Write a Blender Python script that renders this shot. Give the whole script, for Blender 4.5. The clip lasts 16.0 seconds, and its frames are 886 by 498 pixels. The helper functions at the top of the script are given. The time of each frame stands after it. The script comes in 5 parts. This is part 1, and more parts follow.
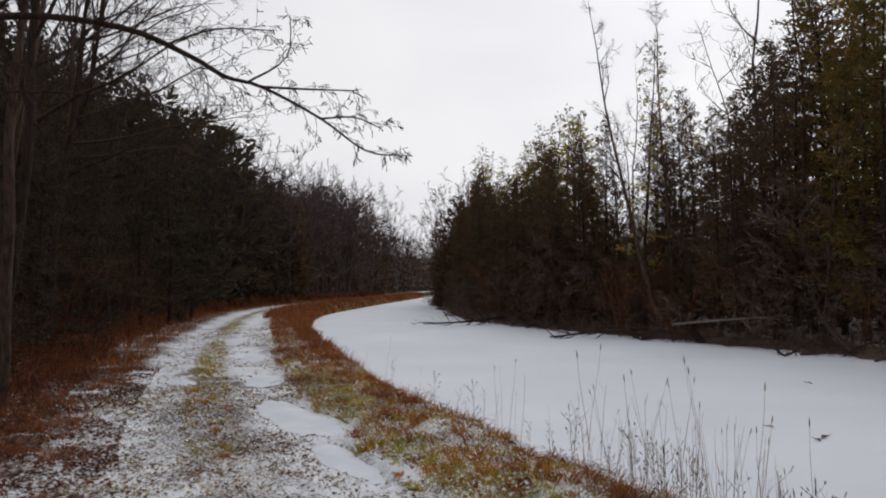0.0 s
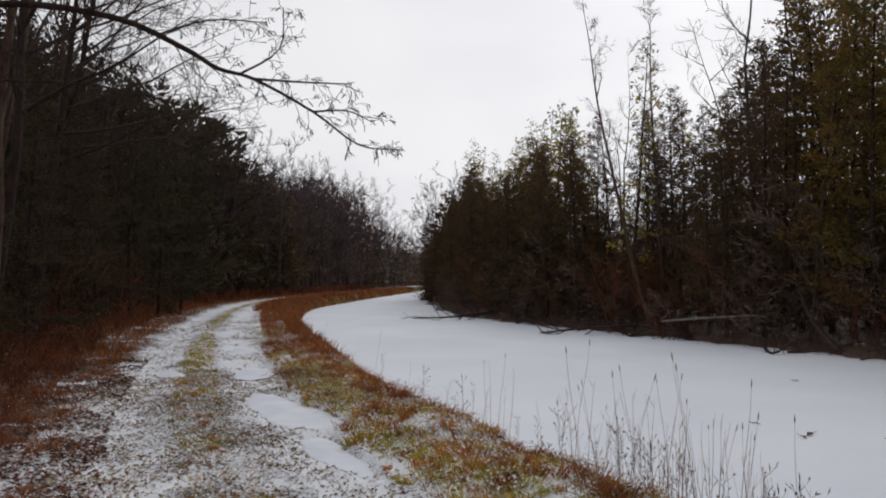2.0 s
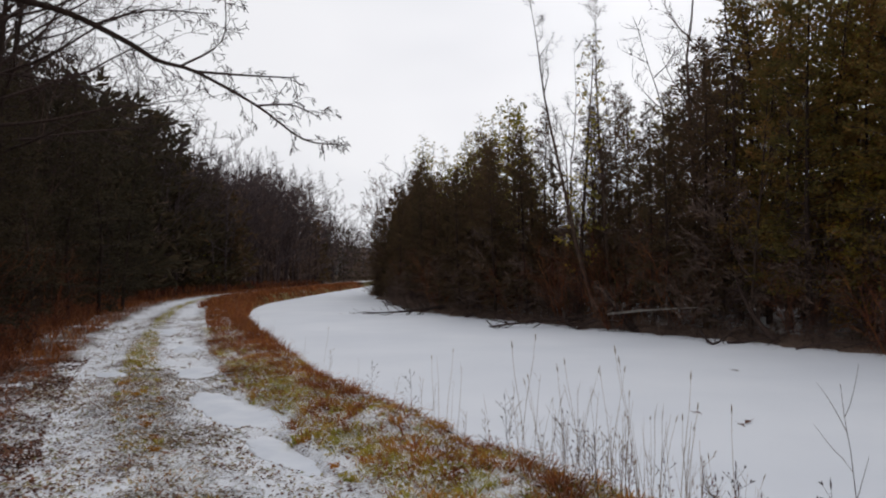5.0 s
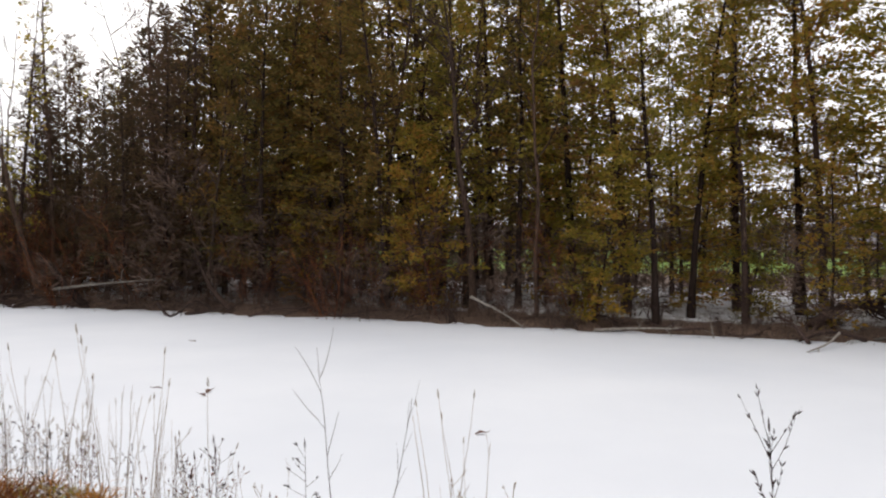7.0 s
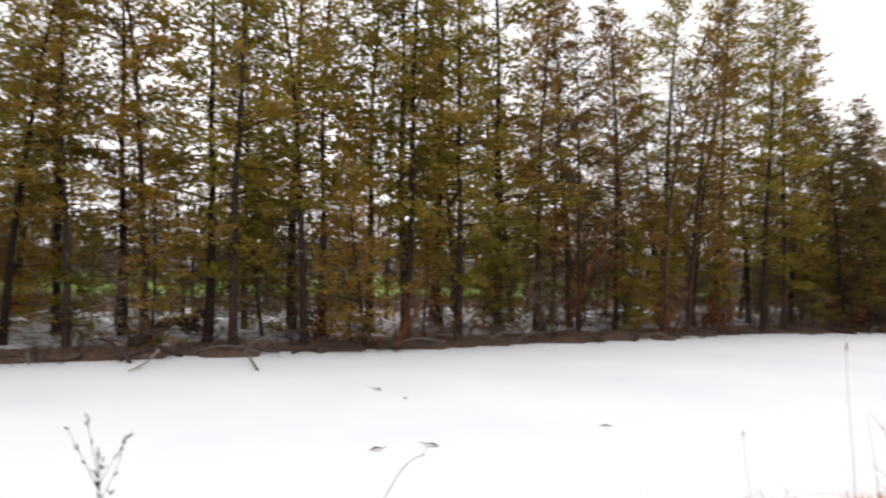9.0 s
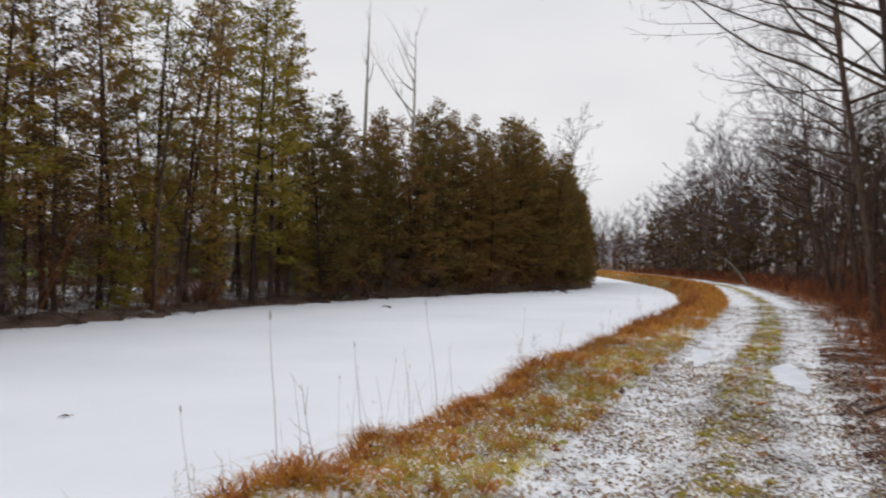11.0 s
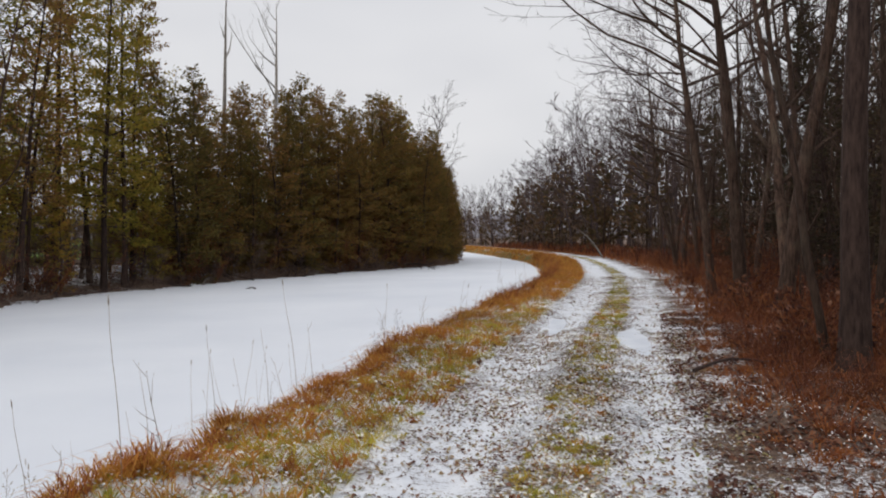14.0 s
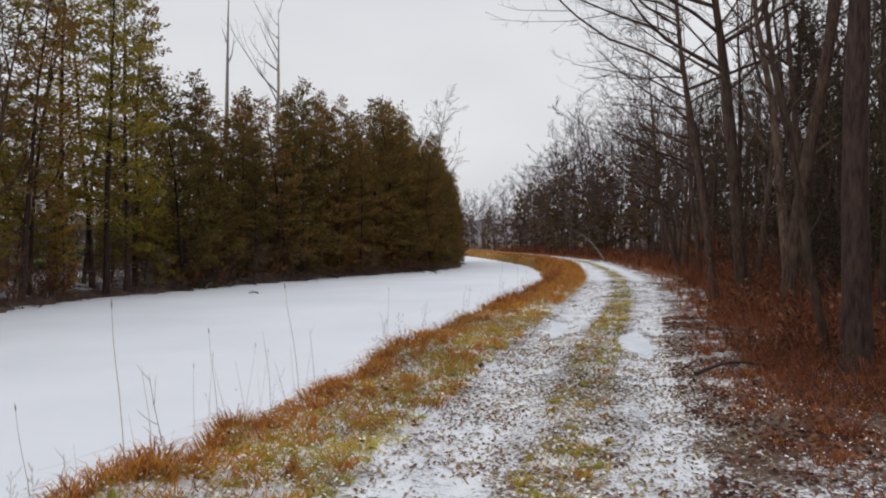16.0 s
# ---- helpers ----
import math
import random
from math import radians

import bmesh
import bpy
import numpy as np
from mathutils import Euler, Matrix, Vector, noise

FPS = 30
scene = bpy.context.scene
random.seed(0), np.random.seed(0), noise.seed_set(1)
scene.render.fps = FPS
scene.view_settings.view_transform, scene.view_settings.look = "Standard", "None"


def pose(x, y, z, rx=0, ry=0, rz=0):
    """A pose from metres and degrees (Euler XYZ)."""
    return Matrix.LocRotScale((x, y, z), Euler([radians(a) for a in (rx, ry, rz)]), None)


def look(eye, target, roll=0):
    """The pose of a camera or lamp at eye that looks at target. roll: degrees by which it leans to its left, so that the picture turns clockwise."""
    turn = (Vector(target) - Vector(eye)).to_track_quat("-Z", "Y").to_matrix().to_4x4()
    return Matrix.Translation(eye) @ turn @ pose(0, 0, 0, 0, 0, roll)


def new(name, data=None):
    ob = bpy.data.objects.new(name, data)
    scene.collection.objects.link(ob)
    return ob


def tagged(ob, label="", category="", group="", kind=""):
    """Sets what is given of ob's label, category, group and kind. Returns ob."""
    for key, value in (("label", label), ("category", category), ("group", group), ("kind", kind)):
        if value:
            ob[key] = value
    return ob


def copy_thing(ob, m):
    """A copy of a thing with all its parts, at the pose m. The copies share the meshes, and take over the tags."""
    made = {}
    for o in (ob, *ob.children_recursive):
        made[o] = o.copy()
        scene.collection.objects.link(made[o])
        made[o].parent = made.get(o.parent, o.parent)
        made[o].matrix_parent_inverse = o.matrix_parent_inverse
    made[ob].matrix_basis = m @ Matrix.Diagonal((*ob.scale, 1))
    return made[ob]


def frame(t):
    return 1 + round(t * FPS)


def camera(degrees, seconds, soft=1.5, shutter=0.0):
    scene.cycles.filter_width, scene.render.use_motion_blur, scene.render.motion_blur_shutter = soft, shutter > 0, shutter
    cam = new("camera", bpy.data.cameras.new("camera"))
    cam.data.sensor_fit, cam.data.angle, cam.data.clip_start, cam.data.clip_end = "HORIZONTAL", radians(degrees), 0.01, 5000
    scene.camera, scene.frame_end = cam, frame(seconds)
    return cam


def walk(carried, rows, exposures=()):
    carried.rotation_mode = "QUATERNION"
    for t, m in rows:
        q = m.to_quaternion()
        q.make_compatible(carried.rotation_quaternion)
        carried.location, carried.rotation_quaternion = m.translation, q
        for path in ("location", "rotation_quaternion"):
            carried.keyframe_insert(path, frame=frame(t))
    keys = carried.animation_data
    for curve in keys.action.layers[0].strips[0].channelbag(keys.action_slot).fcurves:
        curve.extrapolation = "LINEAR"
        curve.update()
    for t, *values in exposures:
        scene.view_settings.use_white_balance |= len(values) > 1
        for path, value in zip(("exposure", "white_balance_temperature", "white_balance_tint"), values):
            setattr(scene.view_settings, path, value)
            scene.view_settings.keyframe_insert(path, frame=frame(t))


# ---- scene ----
cam = camera(62.28, 16.0, soft=2.0, shutter=0.3)
# seconds, eye, tilt, lean, turn
PATH = [
    (0.0, -0.030, -0.081, 1.614, 92.79, 0.38, -0.00),
    (0.5, -0.027, -0.079, 1.614, 92.84, 0.29, -0.15),
    (1.0, -0.029, -0.084, 1.614, 92.77, 0.06, -0.12),
    (1.5, -0.029, -0.090, 1.612, 92.46, -0.18, -0.36),
    (2.0, -0.029, -0.091, 1.612, 92.39, -0.23, -0.73),
    (2.5, -0.030, -0.097, 1.612, 92.39, -0.26, -1.01),
    (3.0, -0.028, -0.103, 1.612, 92.37, -0.16, -1.37),
    (3.2, -0.030, -0.103, 1.612, 92.37, -0.16, -1.45),
    (4.2, -0.020, -0.095, 1.617, 92.18, -0.10, -2.89),
    (4.9, -0.008, -0.086, 1.622, 91.97, -0.03, -4.22),
    (5.3, 0.000, -0.079, 1.626, 91.81, 0.03, -7.46),
    (5.5, -0.013, -0.060, 1.622, 91.53, -1.12, -11.64),
    (6.0, -0.049, 0.052, 1.624, 91.50, 0.74, -28.69),
    (6.5, -0.060, 0.155, 1.616, 89.85, -0.25, -38.75),
    (7.0, 0.004, 0.243, 1.598, 89.85, -0.32, -45.44),
    (7.5, 0.090, 0.323, 1.590, 90.39, -1.07, -49.32),
    (8.0, 0.116, 0.350, 1.591, 91.81, 0.01, -62.10),
    (8.5, 0.088, 0.371, 1.597, 92.66, 0.47, -81.02),
    (9.0, 0.090, 0.327, 1.596, 92.07, -1.01, -95.09),
    (9.5, 0.153, 0.169, 1.592, 92.95, -1.88, -104.44),
    (10.0, 0.192, -0.016, 1.586, 93.23, -2.06, -114.25),
    (10.2, 0.226, -0.089, 1.580, 92.68, -2.11, -118.22),
    (10.7, 0.156, -0.106, 1.582, 91.51, -1.30, -127.65),
    (11.2, 0.085, -0.122, 1.584, 90.35, -0.49, -135.52),
    (11.7, 0.026, -0.137, 1.585, 89.39, 0.19, -141.42),
    (12.0, 0.002, -0.142, 1.586, 89.00, 0.46, -143.70),
    (12.3, -0.009, -0.145, 1.586, 88.80, 0.59, -144.43),
    (12.5, -0.015, -0.146, 1.587, 88.84, 0.80, -144.37),
    (13.0, -0.027, -0.147, 1.588, 88.76, 0.64, -143.94),
    (13.5, -0.033, -0.151, 1.588, 88.93, 0.66, -143.09),
    (14.0, -0.035, -0.153, 1.586, 89.10, 0.39, -142.71),
    (14.5, -0.040, -0.151, 1.584, 88.97, 0.29, -142.39),
    (15.0, -0.043, -0.146, 1.584, 89.26, 0.28, -142.23),
    (15.5, -0.048, -0.141, 1.582, 89.47, 0.52, -142.37),
    (16.0, -0.052, -0.139, 1.581, 89.43, 0.49, -142.55)
]
walk(cam, [(row[0], pose(*row[1:])) for row in PATH],
     exposures=[(0, -0.22, 6480, 11), (3.2, -0.22, 6480, 11), (5.5, -0.15, 6420, 11), (6.0, 0.15, 6500, 10), (7.0, 0.62, 6800, 11), (8.0, 0.95, 7000, 12),
                (8.5, 1.0, 7000, 12), (9.0, 0.9, 6950, 12), (10.0, 0.58, 6700, 11), (12.5, 0.25, 6500, 10), (16.0, 0.25, 6450, 10)])

# ---- light: a bright overcast winter sky ----
world = bpy.data.worlds.new("overcast_sky")
scene.world = world
world.use_nodes = True
wn, wl = world.node_tree.nodes, world.node_tree.links
wn.clear()
w_out = wn.new("ShaderNodeOutputWorld")
w_bg = wn.new("ShaderNodeBackground")
w_sky = wn.new("ShaderNodeTexSky")
w_sky.sky_type, w_sky.sun_disc = "NISHITA", False
w_sky.sun_elevation, w_sky.sun_rotation = radians(28), radians(20)
w_grey = wn.new("ShaderNodeHueSaturation")
w_grey.inputs["Saturation"].default_value = 0.12
w_grey.inputs["Value"].default_value = 0.05
w_geo = wn.new("ShaderNodeTexCoord")
w_map = wn.new("ShaderNodeMapping")
w_map.inputs["Scale"].default_value = (1.0, 1.0, 2.6)
w_noise = wn.new("ShaderNodeTexNoise")
w_noise.inputs["Scale"].default_value, w_noise.inputs["Detail"].default_value = 1.7, 3.0
w_ramp = wn.new("ShaderNodeValToRGB")
w_ramp.color_ramp.elements[0].position, w_ramp.color_ramp.elements[0].color = 0.32, (0.70, 0.71, 0.75, 1)
w_ramp.color_ramp.elements[1].position, w_ramp.color_ramp.elements[1].color = 0.68, (0.88, 0.88, 0.90, 1)
w_mix = wn.new("ShaderNodeMixRGB")
w_mix.inputs[0].default_value = 0.85
wl.new(w_geo.outputs["Generated"], w_map.inputs[0])
wl.new(w_map.outputs[0], w_noise.inputs["Vector"])
wl.new(w_noise.outputs[0], w_ramp.inputs[0])
wl.new(w_sky.outputs[0], w_grey.inputs["Color"])
wl.new(w_grey.outputs[0], w_mix.inputs[1])
wl.new(w_ramp.outputs[0], w_mix.inputs[2])
# the cloud is brighter overhead and on the sun's side
def sky_math(op, a, b, c=None):
    m = wn.new("ShaderNodeMath")
    m.operation = op
    for i, v in enumerate((a, b, c)):
        if isinstance(v, float):
            m.inputs[i].default_value = v
        elif v is not None:
            wl.new(v, m.inputs[i])
    return m.outputs[0]


w_dot = wn.new("ShaderNodeVectorMath")
w_dot.operation = "DOT_PRODUCT"
w_dot.inputs[1].default_value = (0.34, 0.94, 0.0)
w_axes = wn.new("ShaderNodeSeparateXYZ")
wl.new(w_geo.outputs["Generated"], w_dot.inputs[0])
wl.new(w_geo.outputs["Generated"], w_axes.inputs[0])
w_rise = sky_math("MULTIPLY_ADD", sky_math("MAXIMUM", w_axes.outputs[2], 0.0), 0.34, 0.78)
wl.new(sky_math("MULTIPLY_ADD", sky_math("MAXIMUM", w_dot.outputs["Value"], 0.0), 0.42, w_rise), w_bg.inputs["Strength"])
wl.new(w_mix.outputs[0], w_bg.inputs["Color"])
wl.new(w_bg.outputs[0], w_out.inputs[0])

sun = new("sun", bpy.data.lights.new("sun", "SUN"))
sun.data.energy, sun.data.angle, sun.data.color = 0.5, radians(40), (1.0, 0.97, 0.93)
sun.matrix_world = look((0, 0, 50), (-10, -25, 26))


# ---- materials ----
def material(name, rough=0.9):
    m = bpy.data.materials.new(name)
    m.use_nodes = True
    n, l = m.node_tree.nodes, m.node_tree.links
    b = n["Principled BSDF"]
    b.inputs["Roughness"].default_value = rough
    b.inputs["Specular IOR Level"].default_value = 0.15
    return m, n, l, b


def ramp(n, stops):
    r = n.new("ShaderNodeValToRGB")
    e = r.color_ramp.elements
    while len(e) < len(stops):
        e.new(0.5)
    for k, (p, c) in zip(e, stops):
        k.position, k.color = p, (*c, 1)
    return r


def noise_at(n, l, scale, detail=4.0, rough=0.6, vector=None):
    t = n.new("ShaderNodeTexNoise")
    t.inputs["Scale"].default_value = scale
    t.inputs["Detail"].default_value = detail
    t.inputs["Roughness"].default_value = rough
    if vector is None:
        vector = n.new("ShaderNodeTexCoord").outputs["Object"]
    l.new(vector, t.inputs["Vector"])
    return t.outputs[0]


def math_node(n, l, op, a, b=None, c=None, clamp=False):
    m = n.new("ShaderNodeMath")
    m.operation, m.use_clamp = op, clamp
    for i, v in enumerate((a, b, c)):
        if v is None:
            continue
        if isinstance(v, (int, float)):
            m.inputs[i].default_value = v
        else:
            l.new(v, m.inputs[i])
    return m.outputs[0]


def mix(n, l, fac, a, b):
    m = n.new("ShaderNodeMixRGB")
    for i, v in enumerate((fac, a, b)):
        if isinstance(v, (int, float)):
            m.inputs[i].default_value = v
        elif isinstance(v, tuple):
            m.inputs[i].default_value = (*v, 1)
        else:
            l.new(v, m.inputs[i])
    return m.outputs[0]


def bump(n, l, b, height, strength, distance):
    k = n.new("ShaderNodeBump")
    k.inputs["Strength"].default_value, k.inputs["Distance"].default_value = strength, distance
    l.new(height, k.inputs["Height"])
    l.new(k.outputs[0], b.inputs["Normal"])


def island_material(name, stops, rough=0.9, per_object=0.3, see_through=0.0, patchy=0.0, patch_scale=4.0):
    """Loose blades, leaves or sprays: each piece takes a colour of its own, and each thing a shade."""
    m, n, l, b = material(name, rough)
    g = n.new("ShaderNodeNewGeometry")
    o = n.new("ShaderNodeObjectInfo")
    r = ramp(n, stops)
    mixed = math_node(n, l, "ADD", math_node(n, l, "MULTIPLY", g.outputs["Random Per Island"], 1 - per_object - patchy),
                      math_node(n, l, "MULTIPLY", o.outputs["Random"], per_object))
    if patchy:
        # neighbours share a tuft's colour
        tuft = math_node(n, l, "MULTIPLY_ADD", noise_at(n, l, patch_scale, 2.0), 2.6, -0.8, clamp=True)
        mixed = math_node(n, l, "MULTIPLY_ADD", tuft, patchy, mixed)
    l.new(mixed, r.inputs[0])
    t = noise_at(n, l, 0.6, 2.0)
    shade = ramp(n, [(0.3, (0.7, 0.7, 0.7)), (0.7, (1.2, 1.15, 1.05))])
    l.new(t, shade.inputs[0])
    k = n.new("ShaderNodeMixRGB")
    k.blend_type = "MULTIPLY"
    k.inputs[0].default_value = 1.0
    l.new(r.outputs[0], k.inputs[1])
    l.new(shade.outputs[0], k.inputs[2])
    l.new(k.outputs[0], b.inputs["Base Color"])
    if see_through:
        tr = n.new("ShaderNodeBsdfTranslucent")
        l.new(k.outputs[0], tr.inputs["Color"])
        ms = n.new("ShaderNodeMixShader")
        ms.inputs[0].default_value = see_through
        l.new(b.outputs[0], ms.inputs[1])
        l.new(tr.outputs[0], ms.inputs[2])
        l.new(ms.outputs[0], n["Material Output"].inputs[0])
    return m


def bark_material(name, dark, light, lichen=None):
    m, n, l, b = material(name, 0.92)
    c = n.new("ShaderNodeTexCoord")
    mp = n.new("ShaderNodeMapping")
    mp.inputs["Scale"].default_value = (1, 1, 0.18)
    l.new(c.outputs["Object"], mp.inputs[0])
    a = noise_at(n, l, 22.0, 5.0, 0.65, mp.outputs[0])
    r = ramp(n, [(0.35, dark), (0.7, light)])
    l.new(a, r.inputs[0])
    col = r.outputs[0]
    big = noise_at(n, l, 1.6, 3.0)
    if lichen:
        f = ramp(n, [(0.5, (0, 0, 0)), (0.68, (1, 1, 1))])
        l.new(big, f.inputs[0])
        col = mix(n, l, math_node(n, l, "MULTIPLY", f.outputs[0], 0.55), col, lichen)
    o = n.new("ShaderNodeObjectInfo")
    hs = n.new("ShaderNodeHueSaturation")
    l.new(col, hs.inputs["Color"])
    l.new(math_node(n, l, "MULTIPLY_ADD", o.outputs["Random"], 0.7, 0.65), hs.inputs["Value"])
    l.new(hs.outputs[0], b.inputs["Base Color"])
    bump(n, l, b, a, 0.8, 0.03)
    return m


BARK = bark_material("grey_brown_bark", (0.027, 0.017, 0.013), (0.112, 0.069, 0.050), (0.105, 0.082, 0.060))
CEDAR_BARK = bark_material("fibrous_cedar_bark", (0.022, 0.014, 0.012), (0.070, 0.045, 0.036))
TWIG = bark_material("dark_twig_bark", (0.036, 0.024, 0.021), (0.095, 0.062, 0.054))
# grey twigs of distant trees, paled by air haze put into the colour
HAZE_TINTED_TWIG = bark_material("grey_twig_bark", (0.052, 0.038, 0.038), (0.115, 0.083, 0.082))
DEAD = bark_material("bleached_dead_wood", (0.14, 0.12, 0.10), (0.36, 0.33, 0.30))
FOLIAGE = island_material("cedar_foliage", [(0.0, (0.075, 0.088, 0.026)), (0.25, (0.205, 0.185, 0.038)), (0.5, (0.335, 0.270, 0.050)), (0.72, (0.440, 0.260, 0.055)), (0.88, (0.380, 0.175, 0.054)), (1.0, (0.200, 0.135, 0.082))], 0.8, 0.3, 0.58, 0.3, 0.9)
# brown cedar foliage, taken darker in colour for facing away from the light
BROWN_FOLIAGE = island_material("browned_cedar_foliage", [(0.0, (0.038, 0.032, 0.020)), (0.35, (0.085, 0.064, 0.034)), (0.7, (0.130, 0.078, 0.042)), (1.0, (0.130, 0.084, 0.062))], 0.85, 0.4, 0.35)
RUSTY_FOLIAGE = island_material("rusty_cedar_foliage", [(0.0, (0.056, 0.055, 0.022)), (0.35, (0.155, 0.122, 0.036)), (0.7, (0.260, 0.145, 0.044)), (1.0, (0.245, 0.112, 0.056))], 0.85, 0.4, 0.4, 0.2, 0.8)
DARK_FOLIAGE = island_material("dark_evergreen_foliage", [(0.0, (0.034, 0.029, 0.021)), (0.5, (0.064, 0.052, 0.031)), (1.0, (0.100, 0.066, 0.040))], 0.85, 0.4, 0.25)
TWIG_HAZE = island_material("dense_bare_twigs", [(0.0, (0.075, 0.053, 0.047)), (0.6, (0.165, 0.115, 0.096)), (1.0, (0.235, 0.160, 0.125))], 0.95, 0.2, 0.1)
GRASS = island_material("dead_grass", [(0.0, (0.36, 0.30, 0.06)), (0.15, (0.56, 0.34, 0.07)), (0.45, (0.56, 0.28, 0.065)), (0.75, (0.40, 0.14, 0.045)), (0.92, (0.25, 0.075, 0.036)), (1.0, (0.58, 0.40, 0.19))], 0.85, 0.0, 0.4, 0.55)
BRUSH = island_material("red_brown_brush", [(0.0, (0.070, 0.030, 0.024)), (0.5, (0.165, 0.054, 0.030)), (0.8, (0.265, 0.092, 0.034)), (1.0, (0.31, 0.155, 0.070))], 0.9, 0.1, 0.2)
LEAF = island_material("fallen_leaf", [(0.0, (0.060, 0.030, 0.026)), (0.6, (0.140, 0.062, 0.045)), (1.0, (0.26, 0.13, 0.08))], 0.8, 0.0, 0.1)
TURF = island_material("short_turf", [(0.0, (0.28, 0.32, 0.06)), (0.4, (0.44, 0.42, 0.08)), (0.7, (0.58, 0.42, 0.09)), (1.0, (0.60, 0.46, 0.24))], 0.85, 0.0, 0.4, 0.5)
LITTER = island_material("litter", [(0.0, (0.10, 0.050, 0.042)), (0.4, (0.25, 0.140, 0.10)), (0.7, (0.36, 0.27, 0.17)), (0.85, (0.25, 0.25, 0.10)), (1.0, (0.50, 0.42, 0.32))], 0.9, 0.0, 0.1)
RUSSET = island_material("russet_grass", [(0.0, (0.13, 0.048, 0.030)), (0.5, (0.29, 0.100, 0.040)), (0.85, (0.42, 0.175, 0.050)), (1.0, (0.48, 0.30, 0.13))], 0.85, 0.0, 0.35, 0.45)
FLECK = island_material("snow_fleck", [(0.0, (0.62, 0.64, 0.69)), (1.0, (0.80, 0.815, 0.85))], 0.9, 0.0)
STALK = island_material("dry_stalk", [(0.0, (0.18, 0.12, 0.08)), (1.0, (0.44, 0.35, 0.24))], 0.85, 0.5, 0.1)


def ground_material():
    m, n, l, b = material("ground_snow_dusted", 0.95)
    keys = {}
    for key in ("snow", "green", "field"):
        keys[key] = n.new("ShaderNodeAttribute")
        keys[key].attribute_name = key
    # thin snow lies between leaves, stubble and gravel: three sizes of gaps
    grain = noise_at(n, l, 48.0, 3.0, 0.6)
    fine = noise_at(n, l, 17.0, 4.0, 0.65)
    mid = noise_at(n, l, 2.6, 4.0, 0.6)
    soil = ramp(n, [(0.3, (0.050, 0.034, 0.027)), (0.5, (0.125, 0.085, 0.064)), (0.7, (0.25, 0.175, 0.130))])
    l.new(noise_at(n, l, 16.0, 5.0, 0.75), soil.inputs[0])
    turf = ramp(n, [(0.3, (0.12, 0.13, 0.03)), (0.5, (0.24, 0.22, 0.05)), (0.7, (0.36, 0.20, 0.06))])
    l.new(noise_at(n, l, 11.0, 5.0, 0.7), turf.inputs[0])
    base = mix(n, l, keys["green"].outputs["Fac"], soil.outputs[0], turf.outputs[0])
    base = mix(n, l, keys["field"].outputs["Fac"], base, (0.15, 0.23, 0.05))
    amount = math_node(n, l, "MULTIPLY_ADD", mid, 0.35, math_node(n, l, "MULTIPLY_ADD", grain, 0.55, math_node(n, l, "MULTIPLY", fine, 0.5)))
    level = math_node(n, l, "ADD", math_node(n, l, "SUBTRACT", amount, 1.22), keys["snow"].outputs["Fac"])
    cover = math_node(n, l, "MULTIPLY", level, 9.0, clamp=True)
    snow = ramp(n, [(0.3, (0.68, 0.705, 0.755)), (0.7, (0.82, 0.835, 0.865))])
    l.new(mid, snow.inputs[0])
    l.new(mix(n, l, cover, base, snow.outputs[0]), b.inputs["Base Color"])
    bump(n, l, b, math_node(n, l, "ADD", fine, grain), 0.6, 0.016)
    return m


def ice_material():
    m, n, l, b = material("snow_covered_ice", 0.75)
    big = noise_at(n, l, 0.22, 4.0, 0.55)
    r = ramp(n, [(0.3, (0.715, 0.745, 0.80)), (0.7, (0.795, 0.82, 0.865))])
    l.new(big, r.inputs[0])
    l.new(r.outputs[0], b.inputs["Base Color"])
    bump(n, l, b, noise_at(n, l, 18.0, 4.0, 0.6), 0.15, 0.01)
    return m


def puddle_material():
    m, n, l, b = material("frozen_puddle_snow", 0.6)
    r = ramp(n, [(0.3, (0.60, 0.635, 0.70)), (0.7, (0.74, 0.765, 0.81))])
    l.new(noise_at(n, l, 2.2, 4.0, 0.55), r.inputs[0])
    l.new(r.outputs[0], b.inputs["Base Color"])
    bump(n, l, b, noise_at(n, l, 30.0, 3.0), 0.1, 0.006)
    return m


def hill_material():
    m, n, l, b = material("far_wooded_hill", 1.0)
    r = ramp(n, [(0.3, (0.10, 0.09, 0.095)), (0.7, (0.24, 0.23, 0.25))])
    l.new(noise_at(n, l, 0.05, 6.0, 0.7), r.inputs[0])
    l.new(r.outputs[0], b.inputs["Base Color"])
    return m


HILL = hill_material()
PUDDLE = puddle_material()
GROUND = ground_material()
ICE = ice_material()

# ---- the plan: a two-rut track beside a bending canal ----
TRACK = [(20.3, 399.97), (-1.7, 199.97), (-6.7, 129.98), (-10, 89.98), (-11.9, 61.99), (-11.89, 50.02), (-10.48, 39.05), (-8.18, 28.07), (-5.39, 17.08), (-3.2, 9.85), (-1.66, 5.87), (0.35, 1), (2.1, -3.98), (4.59, -9.83), (7.6, -17.33), (11.92, -27.13), (17.76, -38.14), (25.81, -51.13), (38.85, -67.13), (61.86, -92.14), (94.86, -125.14), (329.86, -360.14)]
FAR_BANK = [(60, 400), (20, 200), (5, 130), (-1.5, 92), (0.2, 60), (2.71, 41.91), (8.06, 29.21), (12.45, 20.78), (15.2, 15), (17.37, 8.9), (19.47, 4.17), (22.68, -3.05), (27.3, -12.44), (29.84, -18.3), (32.01, -28.09), (33.5, -38), (34.6, -46), (40, -56), (58, -76), (85, -100), (120, -130), (350, -340)]


